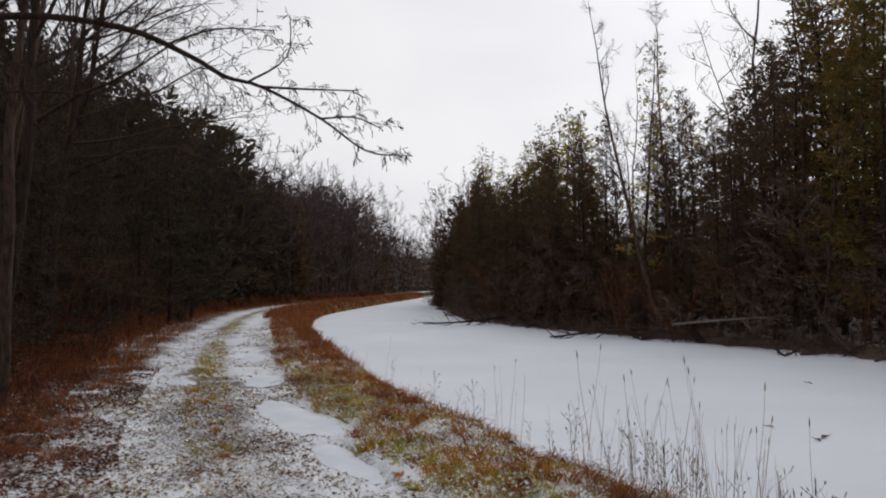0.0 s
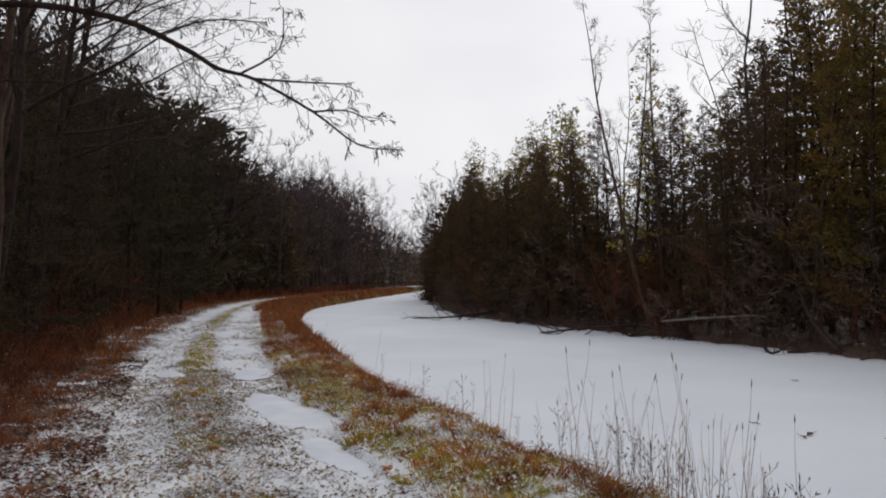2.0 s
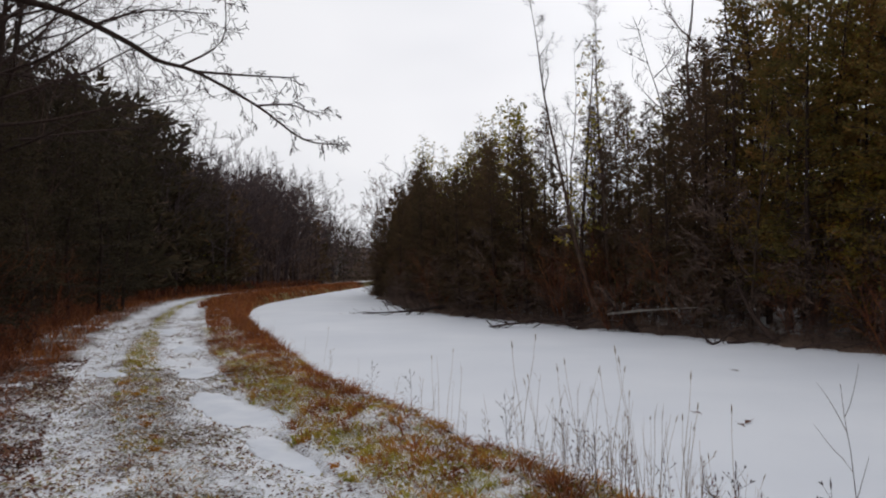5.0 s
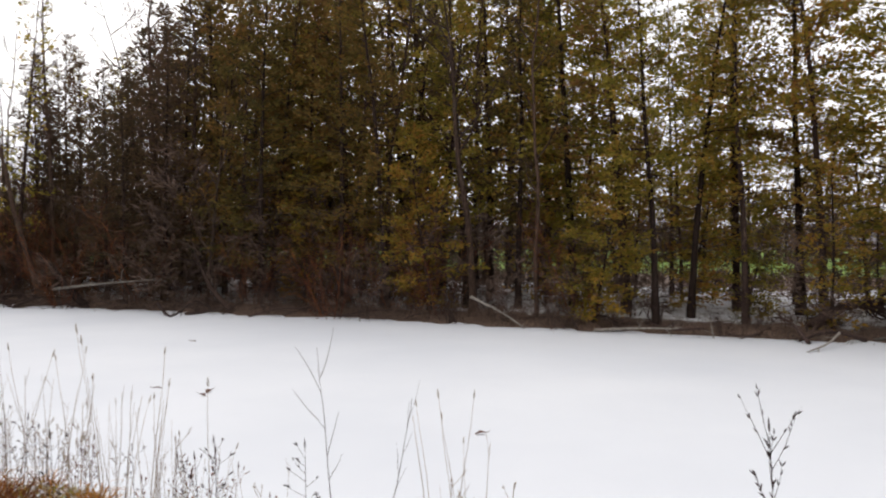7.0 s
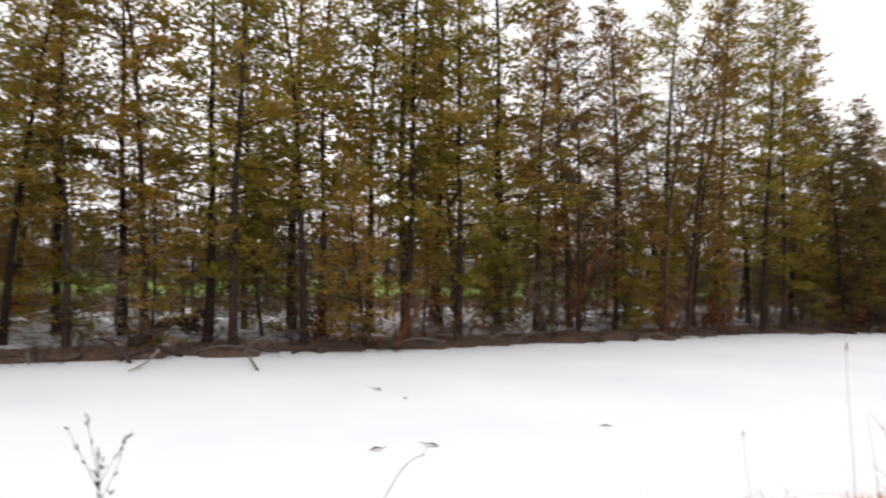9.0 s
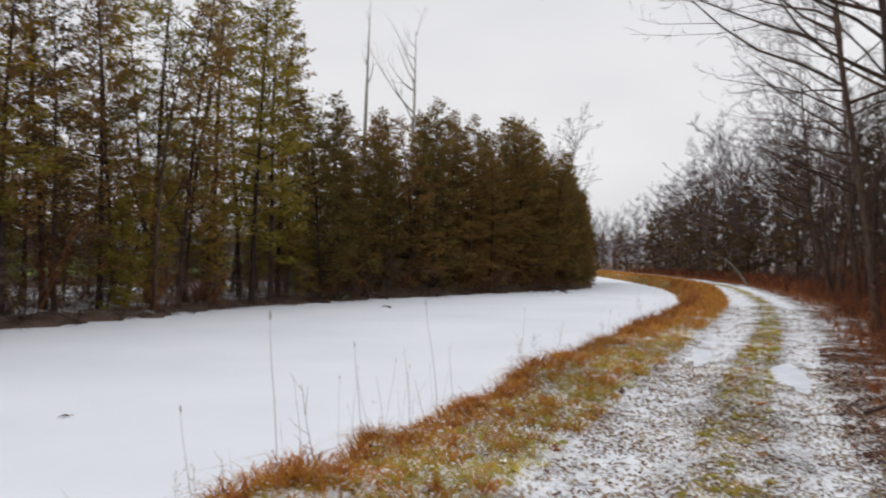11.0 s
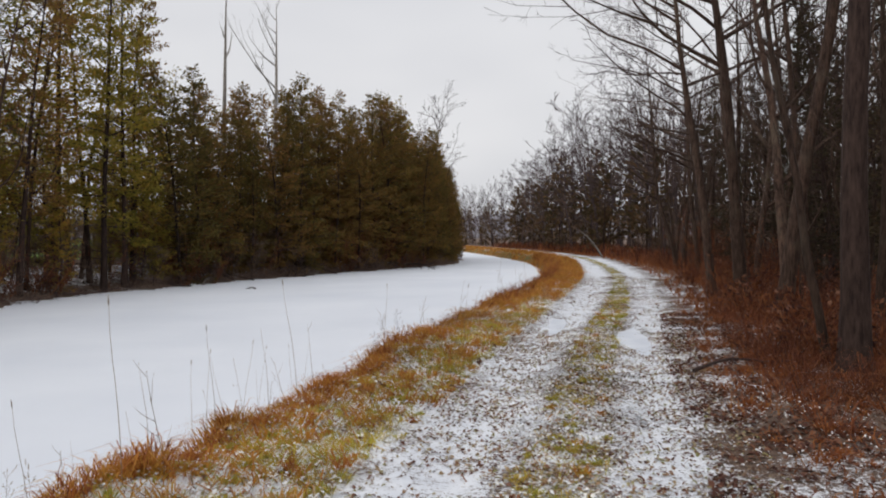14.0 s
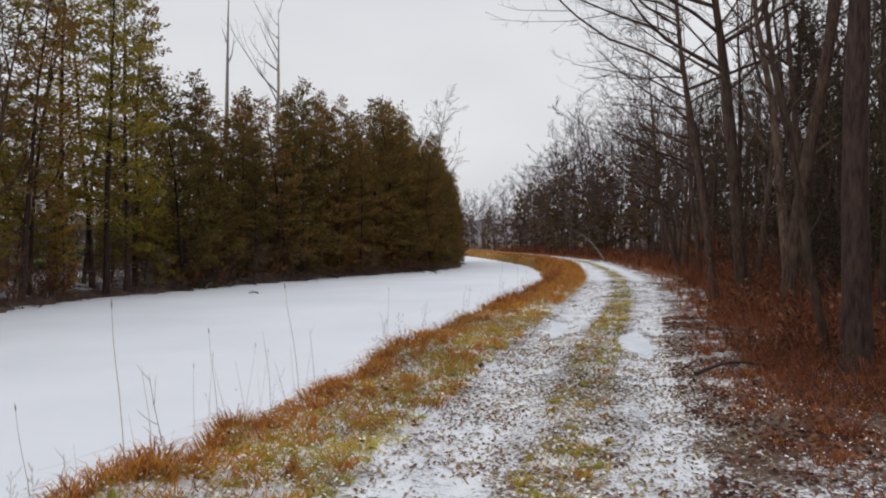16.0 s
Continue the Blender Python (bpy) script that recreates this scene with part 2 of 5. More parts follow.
def spline(pts, per=8):
    p = np.array([pts[0], *pts, pts[-1]], float)
    out = []
    for i in range(1, len(p) - 2):
        for k in range(per):
            t = k / per
            a, b2, c, d = p[i - 1], p[i], p[i + 1], p[i + 2]
            out.append(0.5 * (2 * b2 + (c - a) * t + (2 * a - 5 * b2 + 4 * c - d) * t * t + (3 * b2 - a - 3 * c + d) * t ** 3))
    out.append(p[-2])
    return np.array(out)


TRACK_LINE, FAR_LINE = spline(TRACK), spline(FAR_BANK)


def side_of(line, x, y):
    """Signed distance from a line; positive to the left of its direction."""
    q = np.stack([np.asarray(x, float).ravel(), np.asarray(y, float).ravel()], 1)
    best, sign = np.full(len(q), 1e18), np.ones(len(q))
    # only the stretch of the line that can be nearest
    mid = q.mean(0)
    reach = np.linalg.norm(q - mid, axis=1).max()
    longest = np.linalg.norm(np.diff(line, axis=0), axis=1)
    off = np.linalg.norm(line[:-1] - mid, axis=1)
    near = off - longest <= off.min() + 2 * reach
    for a, c in zip(line[:-1][near], line[1:][near]):
        d = c - a
        t = np.clip(((q - a) @ d) / (d @ d), 0, 1)
        e = q - a - t[:, None] * d
        r = (e ** 2).sum(1)
        m = r < best
        best[m] = r[m]
        sign[m] = np.sign(d[0] * e[m, 1] - d[1] * e[m, 0])
    return np.sqrt(best) * sign


def soft(a, c, v):
    t = np.clip((v - a) / (c - a), 0, 1)
    return t * t * (3 - 2 * t)


def lumps(x, y, size, seed):
    """Smooth value noise from -1 to 1."""
    rng = np.random.RandomState(seed)
    g = rng.rand(64, 64) * 2 - 1
    x, y = np.asarray(x, float), np.asarray(y, float)
    u, v = (0.83 * x + 0.56 * y) / size, (0.83 * y - 0.56 * x) / size
    i, j = np.floor(u).astype(int), np.floor(v).astype(int)
    f, h = u - i, v - j
    f, h = f * f * (3 - 2 * f), h * h * (3 - 2 * h)
    return ((g[i % 64, j % 64] * (1 - f) + g[(i + 1) % 64, j % 64] * f) * (1 - h)
            + (g[i % 64, (j + 1) % 64] * (1 - f) + g[(i + 1) % 64, (j + 1) % 64] * f) * h)


ICE_LEVEL = -0.6
PUDDLE_LEVEL = -0.052
# x, y, turn, length, width, outline
PUDDLES = [(-1.85, 9.25, 118, 2.6, 0.85, 1), (-0.99, 6.98, 118, 1.5, 0.42, 2), (-3.15, 12.9, 112, 1.5, 0.8, 3), (-4.40, 17.0, 110, 1.9, 0.6, 4),
           (-4.50, 12.6, 112, 1.2, 0.40, 5), (-6.3, 22.0, 108, 3.0, 0.6, 9), (4.6, -11.2, 114, 2.8, 0.48, 6), (6.5, -12.2, 114, 2.2, 0.34, 7)]


def puddle_edge(a, seed):
    return 1 + 0.14 * np.sin(2 * a + seed) + 0.10 * np.sin(3 * a + 2 * seed) + 0.06 * np.sin(5 * a + 3 * seed) + 0.035 * np.sin(11 * a + seed)


def in_puddle(x, y):
    """Below 1 inside a puddle."""
    least = np.full(len(x), 9.0)
    for px, py, turn, long, wide, seed in PUDDLES:
        c, s = math.cos(radians(turn)), math.sin(radians(turn))
        e, g = ((x - px) * c + (y - py) * s) / (long / 2), (-(x - px) * s + (y - py) * c) / (wide / 2)
        least = np.minimum(least, np.hypot(e, g) / puddle_edge(np.arctan2(g, e), seed))
    return least


def land(x, y):
    """Height of the ground, and the distances towards the canal from the track and beyond the far bank."""
    x, y = np.asarray(x, float).ravel(), np.asarray(y, float).ravel()
    u, v = side_of(TRACK_LINE, x, y), side_of(FAR_LINE, x, y)
    wob = lumps(x, y, 1.3, 3) * 0.22 + lumps(x, y, 0.45, 4) * 0.10
    near = -1.1 + 1.1 * (1 - soft(2.6, 3.85, u + wob))
    far = -1.1 + 0.60 * soft(-0.15, 0.25, v + wob * 3.0) + 0.10 * soft(0.2, 0.9, v + wob * 3.0) + 0.38 * soft(0.8, 6, v)
    z = np.maximum(near, far)
    flat = np.exp(-((np.abs(u) - 0.8) / 0.32) ** 2)
    z = z - 0.055 * flat * (np.abs(u) < 3) + 0.05 * np.exp(-((u - 2.1) / 0.7) ** 2)
    rough = np.where(np.abs(u) < 1.4, 0.012, 0.035)
    near_by = np.clip(7 / np.maximum(np.hypot(x, y), 0.1), 0, 1)
    z = z + lumps(x, y, 0.5, 5) * rough * near_by + lumps(x, y, 0.17, 6) * rough * 0.25 * near_by ** 2
    z = z + 0.09 * lumps(x, y, 0.75, 9) * np.exp(-((u - 2.45) / 0.45) ** 2) * near_by
    wet = soft(1.30, 1.03, in_puddle(x, y))
    z = z * (1 - wet) + (PUDDLE_LEVEL - 0.012) * wet
    z = z + soft(3, 12, -u) * (0.15 + 0.12 * lumps(x, y, 4, 7))
    return z, u, v


def height(x, y):
    return float(land([x], [y])[0][0])


# ---- mesh helpers ----
def mesh_from(name, verts, faces, mats, slots=None, smooth=False):
    me = bpy.data.meshes.new(name)
    verts = verts.tolist() if isinstance(verts, np.ndarray) else [tuple(p) for p in verts]
    faces = faces.tolist() if isinstance(faces, np.ndarray) else faces
    me.from_pydata(verts, [], faces)
    for m in mats if isinstance(mats, (list, tuple)) else [mats]:
        me.materials.append(m)
    if slots is not None:
        me.polygons.foreach_set("material_index", np.asarray(slots, np.int32))
    if smooth:
        me.polygons.foreach_set("use_smooth", [True] * len(me.polygons))
    me.update()
    return me


def part(name, me, parent, label=""):
    ob = new(name, me)
    ob.parent = parent
    return tagged(ob, label)


class Tubes:
    """Collects tapered tubes."""

    def __init__(self):
        self.v, self.f = [], []

    def add(self, pts, radii, sides):
        n0 = len(self.v)
        pts = [Vector(p) for p in pts]
        for i, p in enumerate(pts):
            d = pts[min(i + 1, len(pts) - 1)] - pts[max(i - 1, 0)]
            d = d.normalized() if d.length > 1e-9 else Vector((0, 0, 1))
            a = d.cross(Vector((0.3, 0.95, 0.1)) if abs(d.z) > 0.8 else Vector((0, 0, 1))).normalized()
            c = d.cross(a)
            for k in range(sides):
                w = 2 * math.pi * k / sides
                self.v.append(tuple(p + (a * math.cos(w) + c * math.sin(w)) * radii[i]))
        for i in range(len(pts) - 1):
            for k in range(sides):
                q = n0 + i * sides
                self.f.append((q + k, q + (k + 1) % sides, q + sides + (k + 1) % sides, q + sides + k))
        if sides > 3:
            q = n0 + (len(pts) - 1) * sides
            self.f.append(tuple(q + k for k in range(sides)))


def bent(rng, p, d, length, n, wander, lift):
    """A wandering line from p along d; lift bends it up or down."""
    pts, d = [Vector(p)], Vector(d).normalized()
    for i in range(n):
        d = (d + Vector(rng.normal(0, wander, 3)) + Vector((0, 0, lift / n))).normalized()
        pts.append(pts[-1] + d * (length / n))
    return pts


def along(pts, t):
    k = t * (len(pts) - 1)
    i = min(int(k), len(pts) - 2)
    return pts[i].lerp(pts[i + 1], k - i), (pts[i + 1] - pts[i]).normalized()


def sway(rng, d, angle):
    """The direction d turned away by about that angle, to a random side."""
    r = Vector(rng.normal(0, 1, 3))
    s = (r - d * r.dot(d)).normalized()
    return (d * math.cos(angle) + s * math.sin(angle)).normalized()


def sprays_of(centres, ways, sizes, rng, narrow=0.24):
    """Small bent kite-shaped sprays, one for each centre."""
    n = len(centres)
    c, w = np.array(centres), np.array(ways)
    w = w / np.linalg.norm(w, axis=1, keepdims=True)
    s = np.cross(w, rng.normal(0, 1, (n, 3)))
    s /= np.linalg.norm(s, axis=1, keepdims=True) + 1e-9
    up = np.cross(w, s)
    L = np.array(sizes)[:, None]
    v = np.empty((n, 4, 3))
    v[:, 0] = c
    v[:, 1] = c + w * L * 0.5 + s * L * narrow + up * L * 0.10
    v[:, 2] = c + w * L
    v[:, 3] = c + w * L * 0.45 - s * L * narrow + up * L * 0.10
    return v.reshape(-1, 3), [tuple(q) for q in np.arange(4 * n).reshape(n, 4).tolist()]


class Pieces:
    """The meshes of one plant: trunk, and crown of several materials."""

    def __init__(self, trunk, trunk_mat, crown):
        self.trunk, self.trunk_mat, self.crown = trunk, trunk_mat, crown

    def joined(self):
        v, f, slot = [], [], []
        for k, (vs, fs, mat) in enumerate(self.crown):
            n = sum(len(a) for a in v)
            v.append(np.asarray(vs, float).reshape(-1, 3))
            f += [tuple(i + n for i in q) for q in fs]
            slot += [k] * len(fs)
        return np.vstack(v), f, slot, [c[2] for c in self.crown]

    def thing(self, name, label, category="tree"):
        ob = tagged(new(name), label, category)
        ob.empty_display_size = 0.2
        part("trunk", mesh_from(name + "_trunk", self.trunk.v, self.trunk.f, self.trunk_mat, smooth=True), ob)
        v, f, slot, mats = self.joined()
        part("crown", mesh_from(name + "_crown", v, f, mats, slot), ob)
        return ob


# ---- trees ----
def cedar(seed, tall, base, wide, branches, sprays, lean=0.0, pointed=1.0, size=0.17, thick=1.0, dead=0, leaf=None, narrow=0.24, bare_limbs=True):
    """A white cedar with a crown of loose sprays. base: where the crown begins, as a share of the height; dead: bare stubs below it."""
    rng = np.random.RandomState(seed)
    trunk = bent(rng, (0, 0, -0.3), (lean, lean * 0.3, 1), tall + 0.3, 10, 0.03, 0.10 + abs(lean))
    r0 = (0.0075 * tall + 0.02) * thick
    t = Tubes()
    t.add(trunk, [r0 * (1 - 0.93 * (i / 10) ** 0.9) * (1.3 if i == 0 else 1) for i in range(11)], 7)
    limbs, cs, ws, ss = Tubes(), [], [], []
    for b in range(branches):
        h = base + (1 - base) * (b + rng.rand()) / branches
        q = (h - base) / (1 - base)
        p, d = along(trunk, min(h, 0.995))
        prof = min(1.0, 0.5 + q * 3.0) * (1 - q) ** (0.62 * pointed) + 0.07
        length = wide * prof * (0.5 + 0.7 * rng.rand())
        a = rng.rand() * 2 * math.pi
        pts = bent(rng, p, (math.cos(a), math.sin(a), 0.15 + 0.5 * q), length, 3, 0.10, -0.35 + 0.3 * q)
        if bare_limbs:
            limbs.add(pts, [max(0.006, 0.011 * length * (1 - 0.25 * i)) for i in range(4)], 3)
        for _ in range(max(3, int(sprays * length / wide))):
            f = 0.2 + 0.8 * rng.rand() ** 0.8
            c, dd = along(pts, f)
            off = Vector(rng.normal(0, 1, 3)) * (0.09 + 0.08 * length * (1.1 - f))
            off.z *= 0.6
            cs.append(c + off)
            ws.append(dd * 0.8 + Vector(rng.normal(0, 0.55, 3)) + Vector((0, 0, 0.12)))
            ss.append(size * (0.6 + 0.8 * rng.rand()))
    for _ in range(dead):
        p, d = along(trunk, 0.06 + base * rng.rand())
        a = rng.rand() * 2 * math.pi
        limbs.add(bent(rng, p, (math.cos(a), math.sin(a), 0.1), 0.5 + 1.2 * rng.rand(), 3, 0.15, -0.2), [0.012, 0.009, 0.006, 0.003], 3)
    fv, ff = sprays_of(cs, ws, ss, rng, narrow)
    crown = [(limbs.v, limbs.f, TWIG)] if limbs.f else []
    return Pieces(t, CEDAR_BARK, crown + [(fv, ff, leaf or FOLIAGE)])


def bare(seed, tall, spread, first=0.3, limbs=16, twigs=5, lean=(0, 0), radius=None, mat=None, lift=0.6, forks=5, fine=2, wander=0.05, straighten=0.25, coarse=False, twig=0.006, aim=None):
    """A leafless tree."""
    rng = np.random.RandomState(seed)
    mat = mat or BARK
    trunk = bent(rng, (0, 0, -0.3), (lean[0], lean[1], 1), tall + 0.3, 12, wander, straighten)
    r0 = radius or 0.0095 * tall + 0.02
    t = Tubes()
    radii = [r0 * max(0.04, 1 - 0.95 * i / 12) for i in range(13)]
    if coarse:
        t.add(trunk, radii, 5)
    else:
        # the foot spreads into its roots
        foot = [trunk[0].lerp(trunk[1], f) for f in (0.0, 0.18, 0.28, 0.45)]
        t.add([*foot, *trunk[1:]], [r0 * 2.1, r0 * 1.7, r0 * 1.32, r0 * 1.08, *radii[1:]], 9)
    big, small = Tubes(), Tubes()
    for b in range(limbs):
        h = first + (1 - first) * (b + rng.rand() * 0.8) / limbs
        p, d = along(trunk, min(h, 0.99))
        a = rng.rand() * 2 * math.pi if aim is None or rng.rand() < 0.25 else aim + rng.normal(0, 0.5)
        length = spread * (1.15 - 0.75 * (h - first) / (1 - first)) * (0.6 + 0.6 * rng.rand())
        pts = bent(rng, p, (math.cos(a), math.sin(a), (0.5 if aim is None else 0.15) + 0.6 * rng.rand()), length, 3 if coarse else 6, 0.12, lift)
        rr = r0 * (1 - 0.9 * h) * 0.5 + 0.008
        big.add(pts, [rr * (1 - 0.85 * i / (len(pts) - 1)) for i in range(len(pts))], 3 if coarse else 4)
        for c in range(forks):
            f = 0.25 + 0.75 * (c + rng.rand()) / forks
            q, dd = along(pts, min(f, 0.99))
            l2 = length * (0.55 - 0.25 * f) * (0.6 + 0.8 * rng.rand())
            sub = bent(rng, q, sway(rng, dd, 0.5 + 0.4 * rng.rand()), l2, 3, 0.14, 0.35)
            r2 = max(twig, rr * 0.4 * (1 - 0.5 * f))
            big.add(sub, [r2, r2 * 0.75, r2 * 0.5, r2 * 0.3], 3)
            for w in range(twigs):
                g = 0.2 + 0.8 * (w + rng.rand()) / twigs
                q2, d2 = along(sub, min(g, 0.99))
                l3 = (0.25 + 0.55 * rng.rand()) * (0.5 + 0.12 * l2)
                tw = bent(rng, q2, sway(rng, d2, 0.5 + 0.5 * rng.rand()), l3 * (1.5 if coarse else 1), 1 if coarse else 2, 0.18, 0.2)
                small.add(tw, [twig, twig * 0.5] if coarse else [twig, twig * 0.75, twig * 0.35], 3)
                for _ in range(fine):
                    q3, d3 = along(tw, 0.25 + 0.6 * rng.rand())
                    small.add([q3, q3 + sway(rng, d3, 0.6) * l3 * 0.5], [0.004, 0.002], 3)
    return Pieces(t, mat, [(big.v, big.f, mat), (small.v, small.f, mat if mat in (DEAD, HAZE_TINTED_TWIG) else TWIG)])


def shrub(seed, tall, stems, mat, leafy=0):
    """A many-stemmed leafless shrub; leafy keeps a few withered leaves on it."""
    rng = np.random.RandomState(seed)
    t, small, cs, ws, ss = Tubes(), Tubes(), [], [], []
    for s in range(stems):
        a = rng.rand() * 2 * math.pi
        r = rng.rand() * 0.35
        st = bent(rng, (r * math.cos(a), r * math.sin(a), -0.1), (0.5 * math.cos(a), 0.5 * math.sin(a), 1), tall * (0.6 + 0.5 * rng.rand()), 4, 0.10, 0.1)
        t.add(st, [0.014, 0.012, 0.009, 0.006, 0.003], 4)
        for b in range(5):
            q, d = along(st, 0.2 + 0.78 * (b + rng.rand()) / 5)
            br = bent(rng, q, sway(rng, d, 0.6), tall * (0.2 + 0.2 * rng.rand()), 2, 0.15, 0.1)
            small.add(br, [0.007, 0.005, 0.003], 3)
            for w in range(5):
                q2, d2 = along(br, 0.2 + 0.75 * rng.rand())
                tip = q2 + sway(rng, d2, 0.7) * tall * (0.08 + 0.12 * rng.rand())
                small.add([q2, tip], [0.004, 0.002], 3)
                if rng.rand() < leafy:
                    cs.append(tip), ws.append(Vector(rng.normal(0, 1, 3)) + Vector((0, 0, -0.5))), ss.append(0.05 + 0.05 * rng.rand())
    crown = [(small.v, small.f, mat)]
    if cs:
        lv, lf = sprays_of(cs, ws, ss, rng)
        crown.append((lv, lf, LEAF))
    return Pieces(t, mat, crown)


# ---- ground, canal ----
def build_ground():
    # close rings where the track is seen from near by
    rings = np.concatenate([[0.4], np.geomspace(0.7, 2.2, 30)[:-1], np.geomspace(2.2, 18, 170)[:-1], 18 * 1.034 ** np.arange(0, 136)])
    # finer where the track and the canal lie, coarse behind the wood
    a = np.radians(np.concatenate([np.arange(-90, 126, 0.36), np.arange(126, 270, 2.0)]))
    rays = len(a)
    x = (rings[:, None] * np.cos(a)).ravel()
    y = (rings[:, None] * np.sin(a)).ravel()
    z, u, v = land(x, y)
    verts = np.stack([x, y, z], 1)
    verts = np.vstack([verts, [[0, 0, height(0, 0)]]])
    R, k = len(rings), np.arange(rays)
    faces = []
    for i in range(R - 1):
        p, q = i * rays, (i + 1) * rays
        faces += [(p + j, p + (j + 1) % rays, q + (j + 1) % rays, q + j) for j in range(rays)]
    c = len(verts) - 1
    faces += [(c, (j + 1) % rays, j) for j in range(rays)]
    me = mesh_from("ground", verts, faces, GROUND, smooth=True)
    rut = np.exp(-((np.abs(u) - 0.8) / 0.40) ** 4)
    patch = lumps(x, y, 0.5, 8) * 0.07
    snow = 0.575 + 0.12 * rut + patch
    # the track's snowy bed lies nearer the canal down the canal than up it
    bank_from, wood_from = 1.22 + 0.12 * soft(2, -2, y), 1.15 - 0.25 * soft(2, -2, y)
    rough_patch = lumps(x, y, 0.32, 12) * 0.06 + patch
    bank = 0.66 - 0.24 * soft(2.4, 3.0, u) - 0.10 * soft(14, 40, np.hypot(x, y)) + rough_patch
    floor_snow = 0.52 - 0.06 * soft(1.4, 2.4, -u) - 0.16 * soft(2.4, 4.5, -u) + rough_patch * 1.6
    snow = snow + (bank - snow) * soft(bank_from - 0.15, bank_from + 0.2, u)
    snow = snow + (floor_snow - snow) * soft(wood_from - 0.2, wood_from + 0.55, -u)
    snow = np.where(v > -0.4, 0.30 + 0.33 * soft(0.6, 2.2, v) - 0.20 * soft(10, 16, v) + patch * 2.0, snow)
    snow = np.where(v > 28, 0.40 + patch, snow)
    green = np.where((u > 1.3) & (u < 4), 0.55, 0.0) + np.where(np.abs(u) < 0.3, 0.28, 0.0)
    field = 1.0 * (v > 28)
    snow, green, field = np.append(snow, 0.5), np.append(green, 0.2), np.append(field, 0)
    for key, val in (("snow", snow), ("green", green), ("field", field)):
        me.attributes.new(key, "FLOAT", "POINT").data.foreach_set("value", val.astype(np.float32))
    tagged(new("ground", me), "leaf-littered ground and track dusted with snow", "ground", kind="structure")


build_ground()


def build_ice():
    """The frozen canal: one flat sheet between the banks, running out under their edges."""
    verts, faces = [], []
    xs = np.concatenate([np.arange(-30, 60, 1.5), np.arange(60, 180, 6)])
    ys = np.concatenate([np.arange(-170, -80, 6), np.arange(-80, 80, 1.5), np.arange(80, 230, 6)])
    gx, gy = np.meshgrid(xs, ys)
    z, u, v = land(gx, gy)
    inside = (u > 3.0) & (v < 2.5)
    inside = inside.reshape(gx.shape)
    idx = -np.ones(gx.shape, int)
    for i in range(len(ys) - 1):
        for j in range(len(xs) - 1):
            if inside[i, j] or inside[i + 1, j] or inside[i, j + 1] or inside[i + 1, j + 1]:
                quad = []
                for a, c in ((i, j), (i, j + 1), (i + 1, j + 1), (i + 1, j)):
                    if idx[a, c] < 0:
                        idx[a, c] = len(verts)
                        verts.append((gx[a, c], gy[a, c], ICE_LEVEL))
                    quad.append(idx[a, c])
                faces.append(quad)
    tagged(new("water", mesh_from("water", verts, faces, ICE, smooth=True)), "frozen canal covered with smooth fresh snow", "canal", kind="structure")


build_ice()


# ---- planting ----
def polar(bearing, dist):
    return dist * math.sin(radians(bearing)), dist * math.cos(radians(bearing))


def off_line(line, k, away):
    """A point beside a line at sample k, that far to its left."""
    i = min(int(k), len(line) - 2)
    p = line[i] + (line[i + 1] - line[i]) * (k - i)
    d = line[i + 1] - line[i]
    d = d / np.linalg.norm(d)
    return p[0] - d[1] * away, p[1] + d[0] * away


def samples(line, step, near=1e9):
    """Sample numbers along a line, evenly spaced in metres."""
    seg = np.linalg.norm(np.diff(line, axis=0), axis=1)
    cum = np.concatenate([[0], np.cumsum(seg)])
    at = np.interp(np.arange(0, cum[-1], step), cum, np.arange(len(line)))
    pts = np.stack([np.interp(at, np.arange(len(line)), line[:, c]) for c in (0, 1)], 1)
    return at[np.hypot(pts[:, 0], pts[:, 1]) < near]


class Stand:
    """Plants of a few kinds: the first of a kind takes its place itself, the next ones are copies."""

    def __init__(self):
        self.rows, self.far, self.deep = [], [], []

    def put(self, kind, x, y, turn, size, group=""):
        self.rows.append((kind, x, y, turn, size, group))

    def put_far(self, pieces, x, y, turn, size):
        self.far.append((pieces, x, y, turn, size))

    def put_deep(self, pieces, x, y, turn, size):
        self.deep.append((pieces, x, y, turn, size))

    def plant(self):
        z = land([r[1] for r in self.rows], [r[2] for r in self.rows])[0]
        used = set()
        for (kind, x, y, turn, size, group), h in zip(self.rows, z):
            m = pose(x, y, h, 0, 0, turn) @ Matrix.Diagonal((size, size, size, 1))
            if kind.name in used:
                ob = copy_thing(kind, m)
            else:
                used.add(kind.name)
                ob = kind
                ob.matrix_basis = m
            tagged(ob, group=group)

    def join(self, plants, name, label):
        """Plants that nobody could count, as one object."""
        z = land([r[1] for r in plants], [r[2] for r in plants])[0]
        mats = [BROWN_FOLIAGE, BARK, TWIG, CEDAR_BARK, FOLIAGE, BRUSH, LEAF, TWIG_HAZE, DARK_FOLIAGE, HAZE_TINTED_TWIG]
        V, F, S, n = [], [], [], 0
        for (pieces, x, y, turn, size), h in zip(plants, z):
            c, s = math.cos(radians(turn)) * size, math.sin(radians(turn)) * size
            for vs, fs, mat in [(pieces.trunk.v, pieces.trunk.f, pieces.trunk_mat), *pieces.crown]:
                a = np.asarray(vs, float).reshape(-1, 3)
                V.append(np.stack([a[:, 0] * c - a[:, 1] * s + x, a[:, 0] * s + a[:, 1] * c + y, a[:, 2] * size + h], 1))
                F += [tuple(i + n for i in q) for q in fs]
                S += [mats.index(mat)] * len(fs)
                n += len(a)
        tagged(new(name, mesh_from(name, np.vstack(V), F, mats, S)), label, "woods", kind="stuff")


